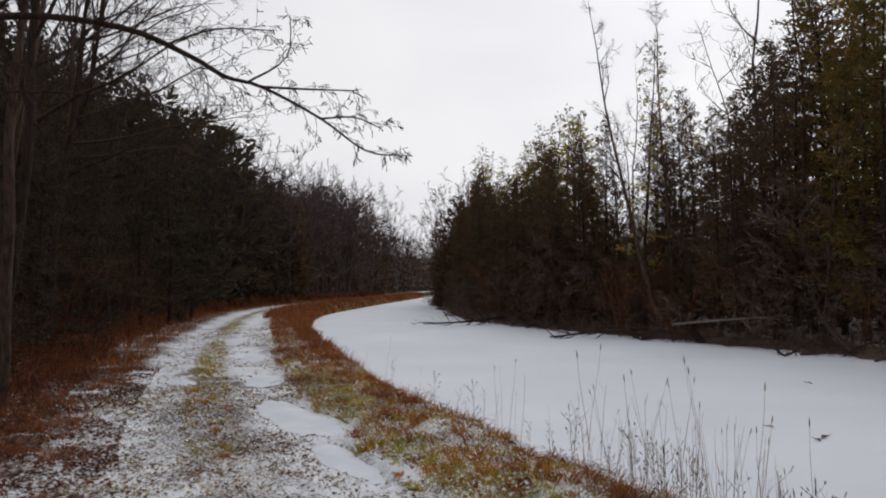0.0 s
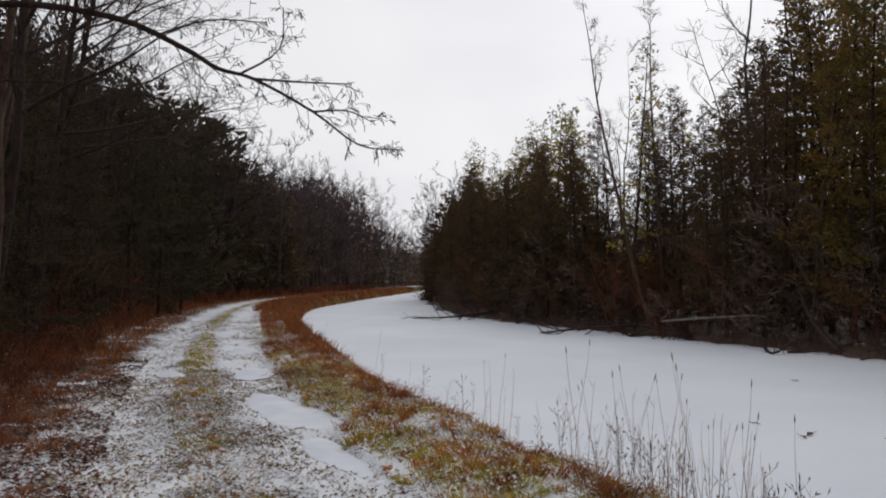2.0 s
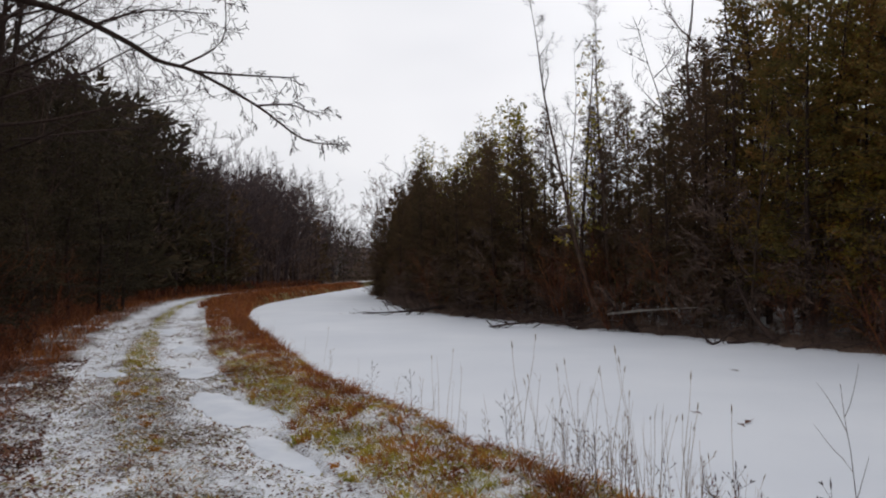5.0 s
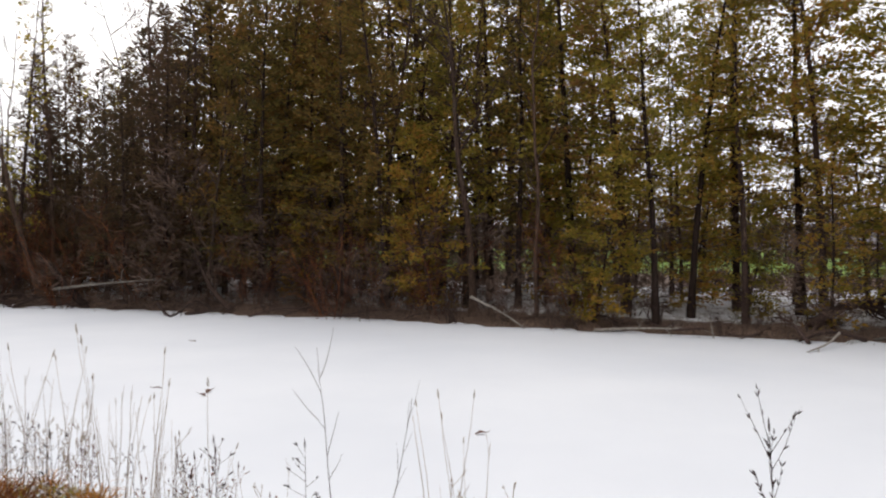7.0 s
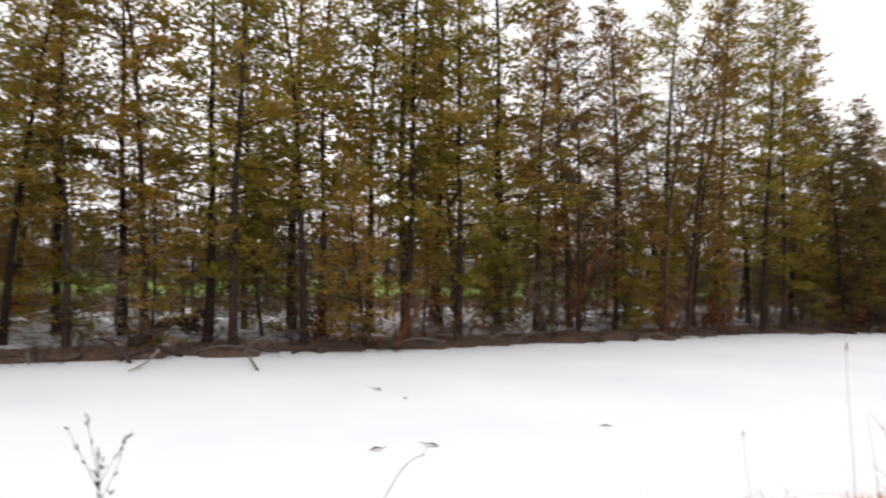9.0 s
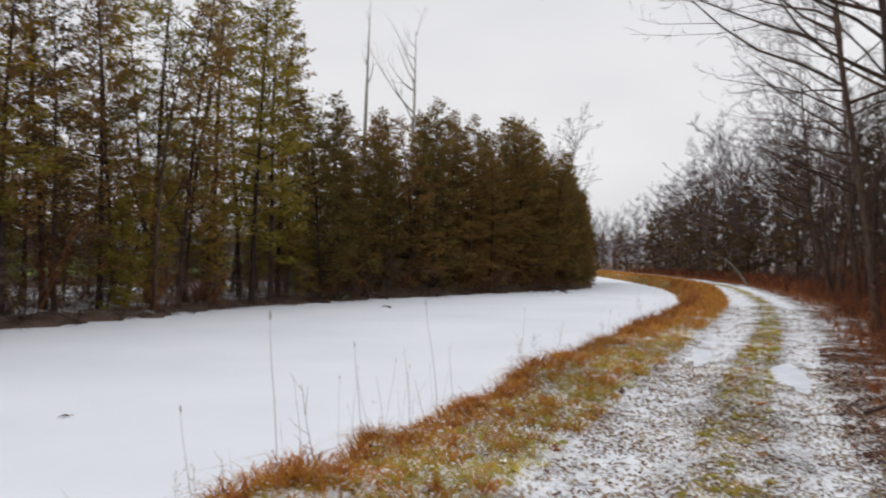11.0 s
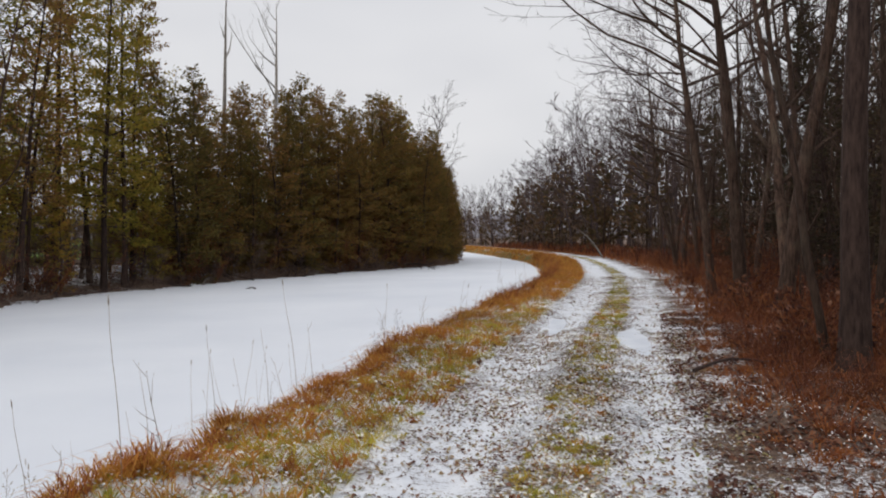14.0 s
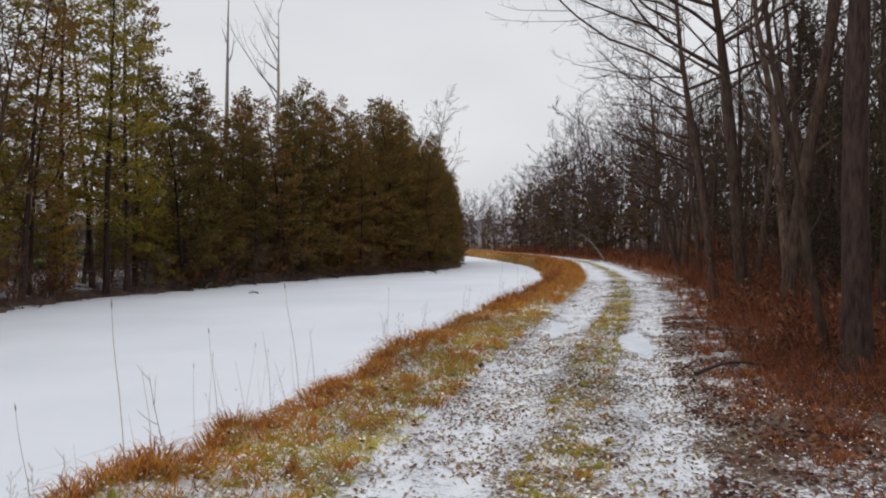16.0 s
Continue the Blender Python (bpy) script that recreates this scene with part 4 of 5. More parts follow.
# single trees that stand out
HERO = [
    (bare(51, 14.5, 1.6, 0.45, 11, 4, lean=(-0.27, 0), radius=0.11, mat=BARK, straighten=0.55, wander=0.03, lift=0.9), "bare_tree", "pale leafless tree rising crookedly from the bank", 9.0, 30.0, 0),
    (cedar(52, 12.4, 0.2, 1.0, 70, 18, dead=20, pointed=0.6), "cedar_tree", "narrow dark spire of a half-bare cedar", 8.6, 31.5, 0),
    (bare(53, 14.5, 1.3, 0.35, 22, 4, radius=0.11, lift=0.5, wander=0.02), "bare_tree", "tall straight tree with short bare branches", 9.7, 31.0, 0),
    (bare(54, 17.6, 1.8, 0.60, 3, 0, radius=0.24, mat=DEAD, forks=1, lift=1.2, wander=0.006), "dead_tree", "tall broken dead trunk without bark", 36.6, -26.7, 0),
    (bare(55, 16.4, 4.2, 0.62, 9, 3, radius=0.24, mat=DEAD, forks=3, fine=0, lift=1.0, wander=0.02, lean=(-0.03, -0.06)), "dead_tree", "bleached dead tree with forked bare crown", 36.0, -29.6, 0),
    (bare(56, 13.5, 4.6, 0.3, 22, 6, twig=0.012, fine=1), "bare_tree", "bushy leafless tree behind the last cedars", 38.8, -50.0, 0),
    (bare(57, 15.5, 5.2, 0.25, 22, 5, fine=1, twig=0.02, mat=HAZE_TINTED_TWIG), "bare_tree", "round-crowned leafless tree by the bend", -15.5, 108.0, 0),
    (bare(58, 18.3, 4.2, 0.55, 18, 5, twig=0.016, lift=0.5), "bare_tree", "leafless tree standing above the cedars", -18.0, 59.5, 0),
    (cedar(59, 13.0, 0.06, 1.9, 110, 34), "cedar_tree", "slim cedar at the wood's edge by the bend", -16.8, 69.0, 0),
    (bare(60, 11.0, 2.0, 0.45, 12, 4, lean=(0.20, -0.02), radius=0.085, straighten=0.1), "bare_tree", "slender grey tree leaning towards the track", -5.9, 9.6, 0),
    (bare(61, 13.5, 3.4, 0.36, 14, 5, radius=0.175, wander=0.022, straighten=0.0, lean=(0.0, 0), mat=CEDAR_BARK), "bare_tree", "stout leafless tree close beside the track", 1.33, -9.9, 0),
    (bare(62, 10.0, 2.6, 0.4, 12, 5, radius=0.06, lean=(0.16, 0.0), straighten=0.1), "bare_tree", "thin leafless trunk leaning from the stout tree", 1.62, -10.2, 0),
    (bare(63, 14.0, 5.6, 0.40, 18, 6, radius=0.16, lean=(0.12, 0.05), straighten=0.0, wander=0.03, lift=0.1, aim=0.5), "bare_tree", "tall leafless tree arching over the track", 4.9, -18.5, 0),
    (bare(64, 14.0, 4.4, 0.42, 15, 5, radius=0.15, lean=(0.07, 0.0), straighten=0.0, wander=0.03, lift=0.4), "bare_tree", "tall leafless tree leaning to the track", 5.6, -21.5, 0),
    (bare(65, 14.0, 3.0, 0.45, 13, 5, radius=0.16, lean=(-0.10, 0.0), straighten=0.0, wander=0.02, lift=0.8), "bare_tree", "pale grey leaning trunk inside the wood", 3.4, -15.6, 0),
    (bare(66, 13.0, 4.6, 0.30, 18, 6, radius=0.13, lean=(0.16, 0.05), lift=0.1, aim=0.4), "bare_tree", "leafless tree with drooping twigs over the track", 8.2, -27.5, 0),
    (bare(67, 12.0, 4.2, 0.30, 16, 6, radius=0.12, lean=(0.12, 0.05), lift=0.15, aim=0.4), "bare_tree", "leafless tree with drooping twigs over the track", 12.3, -35.0, 0),
    (bare(69, 13.5, 6.2, 0.42, 16, 6, radius=0.12, lean=(0.10, 0.02), straighten=0.0, wander=0.03, lift=0.05, aim=0.2), "bare_tree", "leafless tree with long limbs reaching over the track", 5.9, -19.6, 0),
    (bare(71, 12.5, 5.4, 0.40, 16, 6, radius=0.11, lean=(0.12, 0.02), lift=0.05, aim=0.3), "bare_tree", "leafless tree with long limbs reaching over the track", 10.0, -31.0, 0),
    # dim leafless trees: the darker cedar bark puts their gloom into the colour
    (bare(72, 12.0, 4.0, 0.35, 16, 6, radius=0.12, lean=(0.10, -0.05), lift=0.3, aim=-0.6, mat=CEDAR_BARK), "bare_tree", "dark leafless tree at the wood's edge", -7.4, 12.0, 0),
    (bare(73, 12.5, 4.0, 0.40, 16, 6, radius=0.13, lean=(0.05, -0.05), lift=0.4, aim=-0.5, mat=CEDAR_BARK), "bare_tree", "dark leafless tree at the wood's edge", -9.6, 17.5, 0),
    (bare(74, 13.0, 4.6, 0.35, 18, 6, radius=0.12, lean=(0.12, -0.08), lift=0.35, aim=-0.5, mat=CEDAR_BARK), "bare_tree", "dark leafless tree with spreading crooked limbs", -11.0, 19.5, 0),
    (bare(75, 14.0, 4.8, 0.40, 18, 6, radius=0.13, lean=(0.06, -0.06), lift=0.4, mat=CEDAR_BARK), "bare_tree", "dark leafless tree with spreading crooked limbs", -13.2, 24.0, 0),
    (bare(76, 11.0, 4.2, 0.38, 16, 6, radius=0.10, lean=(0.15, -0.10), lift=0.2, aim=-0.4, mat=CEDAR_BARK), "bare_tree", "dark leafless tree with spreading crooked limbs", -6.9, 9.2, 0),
    (bare(68, 12.0, 4.0, 0.28, 16, 6, radius=0.14, lean=(0.05, -0.05), lift=0.5), "bare_tree", "leafless tree by the track with dark twigs", -9.2, 15.0, 0),
]
for b, d in ((157.2, 40), (159.6, 33), (162.8, 26), (161, 36), (165, 22.5), (162, 30), (164.5, 20), (166, 25), (168.3, 17.5), (169.6, 21), (173.8, 14.5), (176, 19)):
    x, y = polar(b, d)
    if side_of(TRACK_LINE, [x], [y])[0] < -3.0:
        wood.put(pick(BARES), x, y, rng.uniform(0, 360), rng.uniform(0.85, 1.08), "trees of the wood by the track")
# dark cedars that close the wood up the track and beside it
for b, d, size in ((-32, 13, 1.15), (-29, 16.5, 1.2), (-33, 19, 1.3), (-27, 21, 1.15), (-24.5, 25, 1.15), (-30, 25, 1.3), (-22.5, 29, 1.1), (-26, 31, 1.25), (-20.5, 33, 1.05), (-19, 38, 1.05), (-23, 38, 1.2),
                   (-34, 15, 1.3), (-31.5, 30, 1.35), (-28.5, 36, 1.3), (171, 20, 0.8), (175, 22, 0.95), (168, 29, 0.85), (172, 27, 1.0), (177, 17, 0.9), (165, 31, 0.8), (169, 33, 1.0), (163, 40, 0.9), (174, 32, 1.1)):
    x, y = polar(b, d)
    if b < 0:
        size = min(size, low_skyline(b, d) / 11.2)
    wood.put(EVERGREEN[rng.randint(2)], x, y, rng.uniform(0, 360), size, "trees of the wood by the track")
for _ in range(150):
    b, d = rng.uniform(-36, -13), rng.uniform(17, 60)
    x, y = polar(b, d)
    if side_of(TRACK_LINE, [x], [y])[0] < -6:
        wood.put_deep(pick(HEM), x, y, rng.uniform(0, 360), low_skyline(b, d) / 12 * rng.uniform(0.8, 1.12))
for away in (5.5, 7.5, 10):
    for k in samples(TRACK_LINE, 2.4, 102):
        x, y = off_line(TRACK_LINE, k, -away + rng.uniform(-.8, .8))
        b, d = math.degrees(math.atan2(x, y)), math.hypot(x, y)
        if y > 0 and d > 46 and -24 < b < -13.3:
            wood.put_far(FAR_DARK[0], x, y, rng.uniform(0, 360), (1.6 + d * np.interp(b, [-20, -16, -13, -10], [0.24, 0.19, 0.13, 0.09])) / 10 * rng.uniform(0.7, 1.0))
for away in (6, 9, 13):
    for k in samples(TRACK_LINE, 2.6, 60):
        x, y = off_line(TRACK_LINE, k + rng.uniform(-.3, .3), -away + rng.uniform(-1, 1))
        b = math.degrees(math.atan2(x, y))
        if -34 < b < 179 and math.hypot(x, y) > 27:
            wood.put_deep(pick(NEAR_TWIGS), x, y, rng.uniform(0, 360), rng.uniform(0.5, 0.95))
for pieces, name, label, x, y, turn in HERO:
    wood.put(pieces.thing(name, label), x, y, turn, 1.0)
wood.plant()
wood.join(wood.far, "far_woods", "distant leafless woods and cedars, with added unseen trees by the track")
wood.join(wood.deep, "wood_interior", "dark cedars and undergrowth inside the wood")


# ---- the tree with the limb that hangs over the track ----
def twiggy(rng, tubes, pts, radius, count, reach, droop=0.0):
    """Side twigs with small buds along a branch."""
    for c in range(count):
        q, d = along(pts, 0.15 + 0.85 * (c + rng.rand()) / count * 0.99)
        tw = bent(rng, q, sway(rng, d, 0.5 + 0.5 * rng.rand()), reach * (0.4 + 0.8 * rng.rand()), 4, 0.20, droop)
        tubes.add(tw, [radius, radius * 0.8, radius * 0.6, radius * 0.45, radius * 0.3], 3)
        for _ in range(4):
            q2, d2 = along(tw, 0.3 + 0.7 * rng.rand() * 0.98)
            t2 = bent(rng, q2, sway(rng, d2, 0.7), reach * (0.12 + 0.22 * rng.rand()), 2, 0.25, droop * 1.5)
            tubes.add(t2, [radius * 0.55, radius * 0.45, radius * 0.3], 3)
            for _ in range(2):
                q3, d3 = along(t2, 0.4 + 0.55 * rng.rand())
                tubes.add([q3, q3 + (sway(rng, d3, 0.8) + Vector((0, 0, -0.7))).normalized() * 0.06], [radius * 0.8, radius * 0.9], 3)


def smooth_line(pts, per=4):
    p = [Vector(q) for q in [pts[0], *pts, pts[-1]]]
    out = []
    for i in range(1, len(p) - 2):
        for k in range(per):
            t = k / per
            a, b, c, d = p[i - 1], p[i], p[i + 1], p[i + 2]
            out.append(0.5 * (2 * b + (c - a) * t + (2 * a - 5 * b + 4 * c - d) * t * t + (3 * b - a - 3 * c + d) * t ** 3))
    return out + [p[-2]]


def hanging_tree():
    rng = np.random.RandomState(77)
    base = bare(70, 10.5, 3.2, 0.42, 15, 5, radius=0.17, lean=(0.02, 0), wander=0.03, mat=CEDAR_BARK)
    ob = base.thing("bare_tree", "leafless tree with a long limb hanging over the track")
    x, y = -5.7, 6.9
    h = height(x, y)
    ob.matrix_basis = pose(x, y, h)
    here = Vector((x, y, h))
    main = [(-5.65, 6.85, 3.2), (-4.7, 6.6, 3.95), (-3.9, 6.52, 4.10), (-3.0, 6.66, 4.03), (-2.37, 6.69, 3.76), (-2.05, 6.69, 3.57), (-1.71, 6.68, 3.47), (-1.16, 6.70, 3.17), (-0.74, 6.66, 2.86), (-0.4, 6.59, 2.80)]
    line = smooth_line([Vector(p) - here for p in main])
    t = Tubes()
    n = len(line)
    t.add(line, [0.040 * (1 - i / n) ** 1.15 + 0.004 for i in range(n)], 7)
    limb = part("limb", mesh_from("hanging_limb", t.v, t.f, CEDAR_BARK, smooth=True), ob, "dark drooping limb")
    tw = Tubes()
    for pts, r, c in (([(-1.71, 6.68, 3.47), (-1.28, 6.78, 3.47), (-0.83, 6.95, 3.50)], 0.014, 7),
                      ([(-1.83, 6.65, 3.51), (-1.49, 6.74, 3.77), (-1.48, 6.84, 4.21)], 0.012, 6),
                      ([(-1.16, 6.70, 3.17), (-0.85, 6.74, 3.19), (-0.62, 6.80, 3.10)], 0.011, 5),
                      ([(-2.60, 6.68, 3.88), (-2.2, 6.9, 4.1), (-1.7, 7.1, 4.15)], 0.013, 8),
                      ([(-3.2, 6.64, 4.06), (-2.9, 6.3, 4.5), (-2.2, 6.2, 4.7)], 0.02, 9)):
        side = smooth_line([Vector(p) - here for p in pts])
        tw.add(side, [r * (1 - 0.7 * i / len(side)) for i in range(len(side))], 4)
        twiggy(rng, tw, side, 0.004, c + 3, 0.30, -0.1)
    twiggy(rng, tw, line[16:], 0.0042, 22, 0.30, -0.25)
    twiggy(rng, tw, line[4:20], 0.005, 22, 0.85, 0.25)
    # more limbs of the same tree above it
    for k, pts in enumerate(([(-5.7, 6.9, 4.2), (-4.6, 6.9, 5.0), (-3.2, 7.2, 5.2), (-1.9, 7.4, 5.1)], [(-5.7, 6.9, 3.6), (-4.4, 7.3, 4.6), (-3.4, 7.8, 5.6)],
                             [(-5.7, 6.9, 3.0), (-4.8, 7.4, 3.6), (-3.6, 7.9, 3.7), (-2.7, 8.1, 3.5)], [(-5.7, 6.9, 4.6), (-5.0, 7.6, 5.6), (-4.2, 8.2, 6.2)])):
        side = smooth_line([Vector(p) - here for p in pts])
        tw.add(side, [0.022 * (1 - 0.85 * i / len(side)) for i in range(len(side))], 5)
        twiggy(rng, tw, side[3:], 0.0055, 22, 0.8, 0.15)
    part("twig", mesh_from("hanging_twig", tw.v, tw.f, TWIG), limb)


hanging_tree()


# ---- low wooded hills on the horizon ----
def hills():
    v, f = [], []
    n = 240
    for k in range(n + 1):
        b = -60 + 240 * k / n
        x, y = polar(b, 900)
        top = 38 + 14 * float(lumps([b], [0], 9, 50)[0]) + 5 * float(lumps([b], [0], 1.6, 51)[0])
        x2, y2 = polar(b, 1300)
        v += [(x, y, -4), (x * 1.06, y * 1.06, top * 0.6), (x * 1.15, y * 1.15, top), (x2, y2, -4)]
    for k in range(n):
        q = 4 * k
        f += [(q + j, q + 4 + j, q + 5 + j, q + 1 + j) for j in range(3)]
    tagged(new("backdrop", mesh_from("backdrop", v, f, HILL, smooth=True)), "low wooded hills on the horizon", "hills", kind="structure")


hills()


# ---- fallen wood, and what lies on the ice ----
def branch_thing(name, label, category, pts, radius, mat, twigs=0, reach=0.6, seed=0):
    rng = np.random.RandomState(seed)
    line = smooth_line(pts)
    at = Vector(pts[0])
    line = [p - at for p in line]
    t = Tubes()
    n = len(line)
    t.add(line, [radius * (1 - 0.75 * i / n) for i in range(n)], 6)
    for c in range(twigs):
        q, d = along(line, 0.2 + 0.78 * rng.rand())
        tw = bent(rng, q, sway(rng, d, 0.7), reach * (0.4 + 0.7 * rng.rand()), 4, 0.18, 0.1)
        t.add(tw, [radius * 0.3, radius * 0.26, radius * 0.2, radius * 0.14, radius * 0.08], 4)
        for _ in range(2):
            q2, d2 = along(tw, 0.3 + 0.6 * rng.rand())
            t.add(bent(rng, q2, sway(rng, d2, 0.7), reach * 0.35, 2, 0.2, 0), [radius * 0.13, radius * 0.1, radius * 0.06], 3)
    ob = new(name, mesh_from(name, t.v, t.f, mat, smooth=True))
    ob.location = at
    return tagged(ob, label, category)


I = ICE_LEVEL
branch_thing("fallen_log", "snow-dusted fallen trunk propped on the far bank", "log", [(8.66, 27.75, 0.06), (9.66, 26.09, 0.28), (10.77, 24.31, 0.46)], 0.06, DEAD, 5, 0.7, 1)
branch_thing("leaning_log", "dark trunk leaning out of the bank", "log", [(9.59, 26.97, I - 0.1), (9.21, 27.97, I + 0.7), (8.66, 29.30, I + 1.9)], 0.17, CEDAR_BARK, 6, 0.8, 2)
branch_thing("fallen_branch", "dark dead branch lying out on the ice", "branch", [(8.25, 29.75, I + 0.42), (6.22, 29.86, I + 0.26), (4.37, 30.30, I + 0.03)], 0.09, CEDAR_BARK, 16, 1.1, 3)
branch_thing("fallen_branch", "dark dead branch lying out on the ice", "branch", [(7.66, 30.64, I + 0.6), (7.44, 29.53, I + 0.3), (7.66, 28.53, I + 0.02)], 0.08, CEDAR_BARK, 12, 1.0, 4)
branch_thing("fallen_branch", "tangle of dead twigs reaching over the ice", "branch", [(3.5, 41.3, I + 0.4), (1.17, 39.9, I + 0.2), (-1.17, 41.3, I + 0.04)], 0.09, TWIG, 18, 1.8, 5)
branch_thing("fallen_branch", "bent dead branch dipping to the ice", "branch", [(10.61, 23.87, I + 0.3), (10.13, 21.87, I + 0.04), (11.02, 22.42, I + 0.35)], 0.05, TWIG, 9, 0.8, 6)
branch_thing("leaning_log", "dark trunk leaning out of the bank", "log", [(12.28, 21.65, I - 0.1), (11.93, 22.76, I + 0.8), (12.10, 24.31, I + 2.0)], 0.12, CEDAR_BARK, 6, 0.9, 7)
branch_thing("fallen_branch", "grey dead branch sloping to the ice", "branch", [(15.3, 14.2, I + 0.8), (15.5, 13.2, I + 0.4), (15.6, 12.5, I + 0.02)], 0.045, DEAD, 2, 0.4, 8)
branch_thing("fallen_branch", "forked stick lying on the ice", "branch", [(18.2, 5.5, I + 0.30), (17.3, 5.5, I + 0.12), (16.4, 5.6, I + 0.03)], 0.035, DEAD, 3, 0.5, 9)
branch_thing("fallen_branch", "bent stick lying on the ice", "branch", [(16.8, 2.95, I + 0.03), (17.9, 3.3, I + 0.16), (18.9, 3.6, I + 0.22), (20.2, 3.5, I + 0.4)], 0.035, DEAD, 2, 0.4, 10)
branch_thing("fallen_branch", "dead treetop frozen into the ice", "branch", [(33.2, -39.5, I + 0.3), (32.2, -39.8, I + 0.35), (30.6, -39.4, I + 0.05)], 0.07, TWIG, 14, 1.0, 11)
branch_thing("root_plate", "dark upturned root plate on the far bank", "log", [(19.3, 6.5, I + 0.25), (20.3, 6.0, I + 0.75), (21.6, 5.4, I + 0.8)], 0.17, CEDAR_BARK, 26, 0.8, 12)
branch_thing("fallen_branch", "long thin dead branch caught along the bank", "branch", [(22.5, 2.0, I + 0.4), (21.2, 3.0, I + 0.5), (19.6, 4.0, I + 0.2)], 0.035, DEAD, 6, 0.7, 13)
branch_thing("stick", "short dark stick lying on the ice", "stick", [(25.55, -20.4, I + 0.03), (25.7, -20.3, I + 0.08), (25.9, -20.15, I + 0.03)], 0.04, TWIG, 2, 0.2, 14)
branch_thing("fallen_branch", "crooked dead branch among the leaves beside the track", "branch", [(2.75, -8.5, 0.05), (2.5, -9.0, 0.14), (2.15, -9.3, 0.10), (1.9, -9.5, 0.12)], 0.022, TWIG, 6, 0.45, 15)
branch_thing("leaning_branch", "dead branch leaning at the wood's edge", "branch", [(23.5, -50.5, 0.1), (24.5, -50.9, 1.2), (25.6, -51.2, 2.0)], 0.08, DEAD, 2, 0.6, 16)

rng = np.random.RandomState(33)
for k in samples(FAR_LINE, 0.9, 48):
    x0, y0 = off_line(FAR_LINE, k, 0)
    if not -3 < math.degrees(math.atan2(x0, y0)) < 143 or rng.rand() < 0.2:
        continue
    x, y = off_line(FAR_LINE, k, rng.uniform(-0.2, 0.7))
    a, ln = rng.rand() * 6.28, rng.uniform(0.35, 1.1)
    dx, dy, h = math.cos(a) * ln, math.sin(a) * ln, max(height(x, y), I)
    ends = [(x - dx, y - dy, max(height(x - dx, y - dy), I) + 0.03), (x, y, h + rng.uniform(0.06, 0.3)), (x + dx, y + dy, max(height(x + dx, y + dy), I) + rng.uniform(0.02, 0.35))]
    tagged(branch_thing("fallen_branch", "dead branch lying along the far bank", "branch", ends, rng.uniform(0.02, 0.06), DEAD if rng.rand() < 0.25 else TWIG, 6, 0.5, rng.randint(9999)), group="dead branches of the far bank")
# withered leaves and bits on the ice
rng = np.random.RandomState(5)
spots = [(9.55, -0.5), (14.1, 0.2), (13.2, -0.2), (9.34, 0.38), (5.2, 10.2), (5.3, 10.4), (5.0, 11.2), (6.4, 6.0), (8.0, 16.0), (10.8, -3.0)]
for k, (x, y) in enumerate(spots):
    t = Tubes()
    a = rng.rand() * 6.28
    w = Vector((math.cos(a), math.sin(a), 0.15))
    s = Vector((-math.sin(a), math.cos(a), 0.1))
    L = 0.10 + 0.08 * rng.rand()
    top = [Vector((0, 0, 0.01)), w * L * 0.5 + s * L * 0.3 + Vector((0, 0, 0.03)), w * L + Vector((0, 0, 0.015)), w * L * 0.45 - s * L * 0.28 + Vector((0, 0, 0.035))]
    low = [p - Vector((0, 0, 0.008)) for p in top]
    faces = [(0, 1, 2, 3), (7, 6, 5, 4), (0, 4, 5, 1), (1, 5, 6, 2), (2, 6, 7, 3), (3, 7, 4, 0)]
    t.add([w * L * 0.9, w * L * 1.5 + Vector((0, 0, 0.02))], [0.004, 0.003], 4)
    n = 8
    ob = new("withered_leaf", mesh_from("withered_leaf", [*top, *low, *t.v], faces + [tuple(i + n for i in f) for f in t.f], LEAF))
    ob.location = (x, y, I)
    tagged(ob, "curled brown leaf lying on the snowy ice", "leaf", "leaves on the ice")

# ---- frozen puddles in the ruts ----
def puddle(x, y, turn, long, wide, seed):
    n = 48
    ring = [puddle_edge(2 * math.pi * k / n, seed) for k in range(n)]
    ring = [(math.cos(2 * math.pi * k / n) * r * long / 2, math.sin(2 * math.pi * k / n) * r * wide / 2) for k, r in enumerate(ring)]
    v = [(0, 0, 0.0)] + [(px * 0.93, py * 0.93, 0.0) for px, py in ring] + [(px, py, -0.003) for px, py in ring] + [(px * 1.05, py * 1.05, -0.02) for px, py in ring]
    f = [(0, 1 + k, 1 + (k + 1) % n) for k in range(n)]
    for lay in range(2):
        a, b = 1 + lay * n, 1 + (lay + 1) * n
        f += [(a + k, b + k, b + (k + 1) % n, a + (k + 1) % n) for k in range(n)]
    ob = new("frozen_puddle", mesh_from("frozen_puddle", v, f, PUDDLE, smooth=True))
    ob.matrix_basis = pose(x, y, PUDDLE_LEVEL, 0, 0, turn)
    tagged(ob, "frozen puddle in the rut, white with snow", "puddle", "puddles of the track")


for row in PUDDLES:
    puddle(*row)


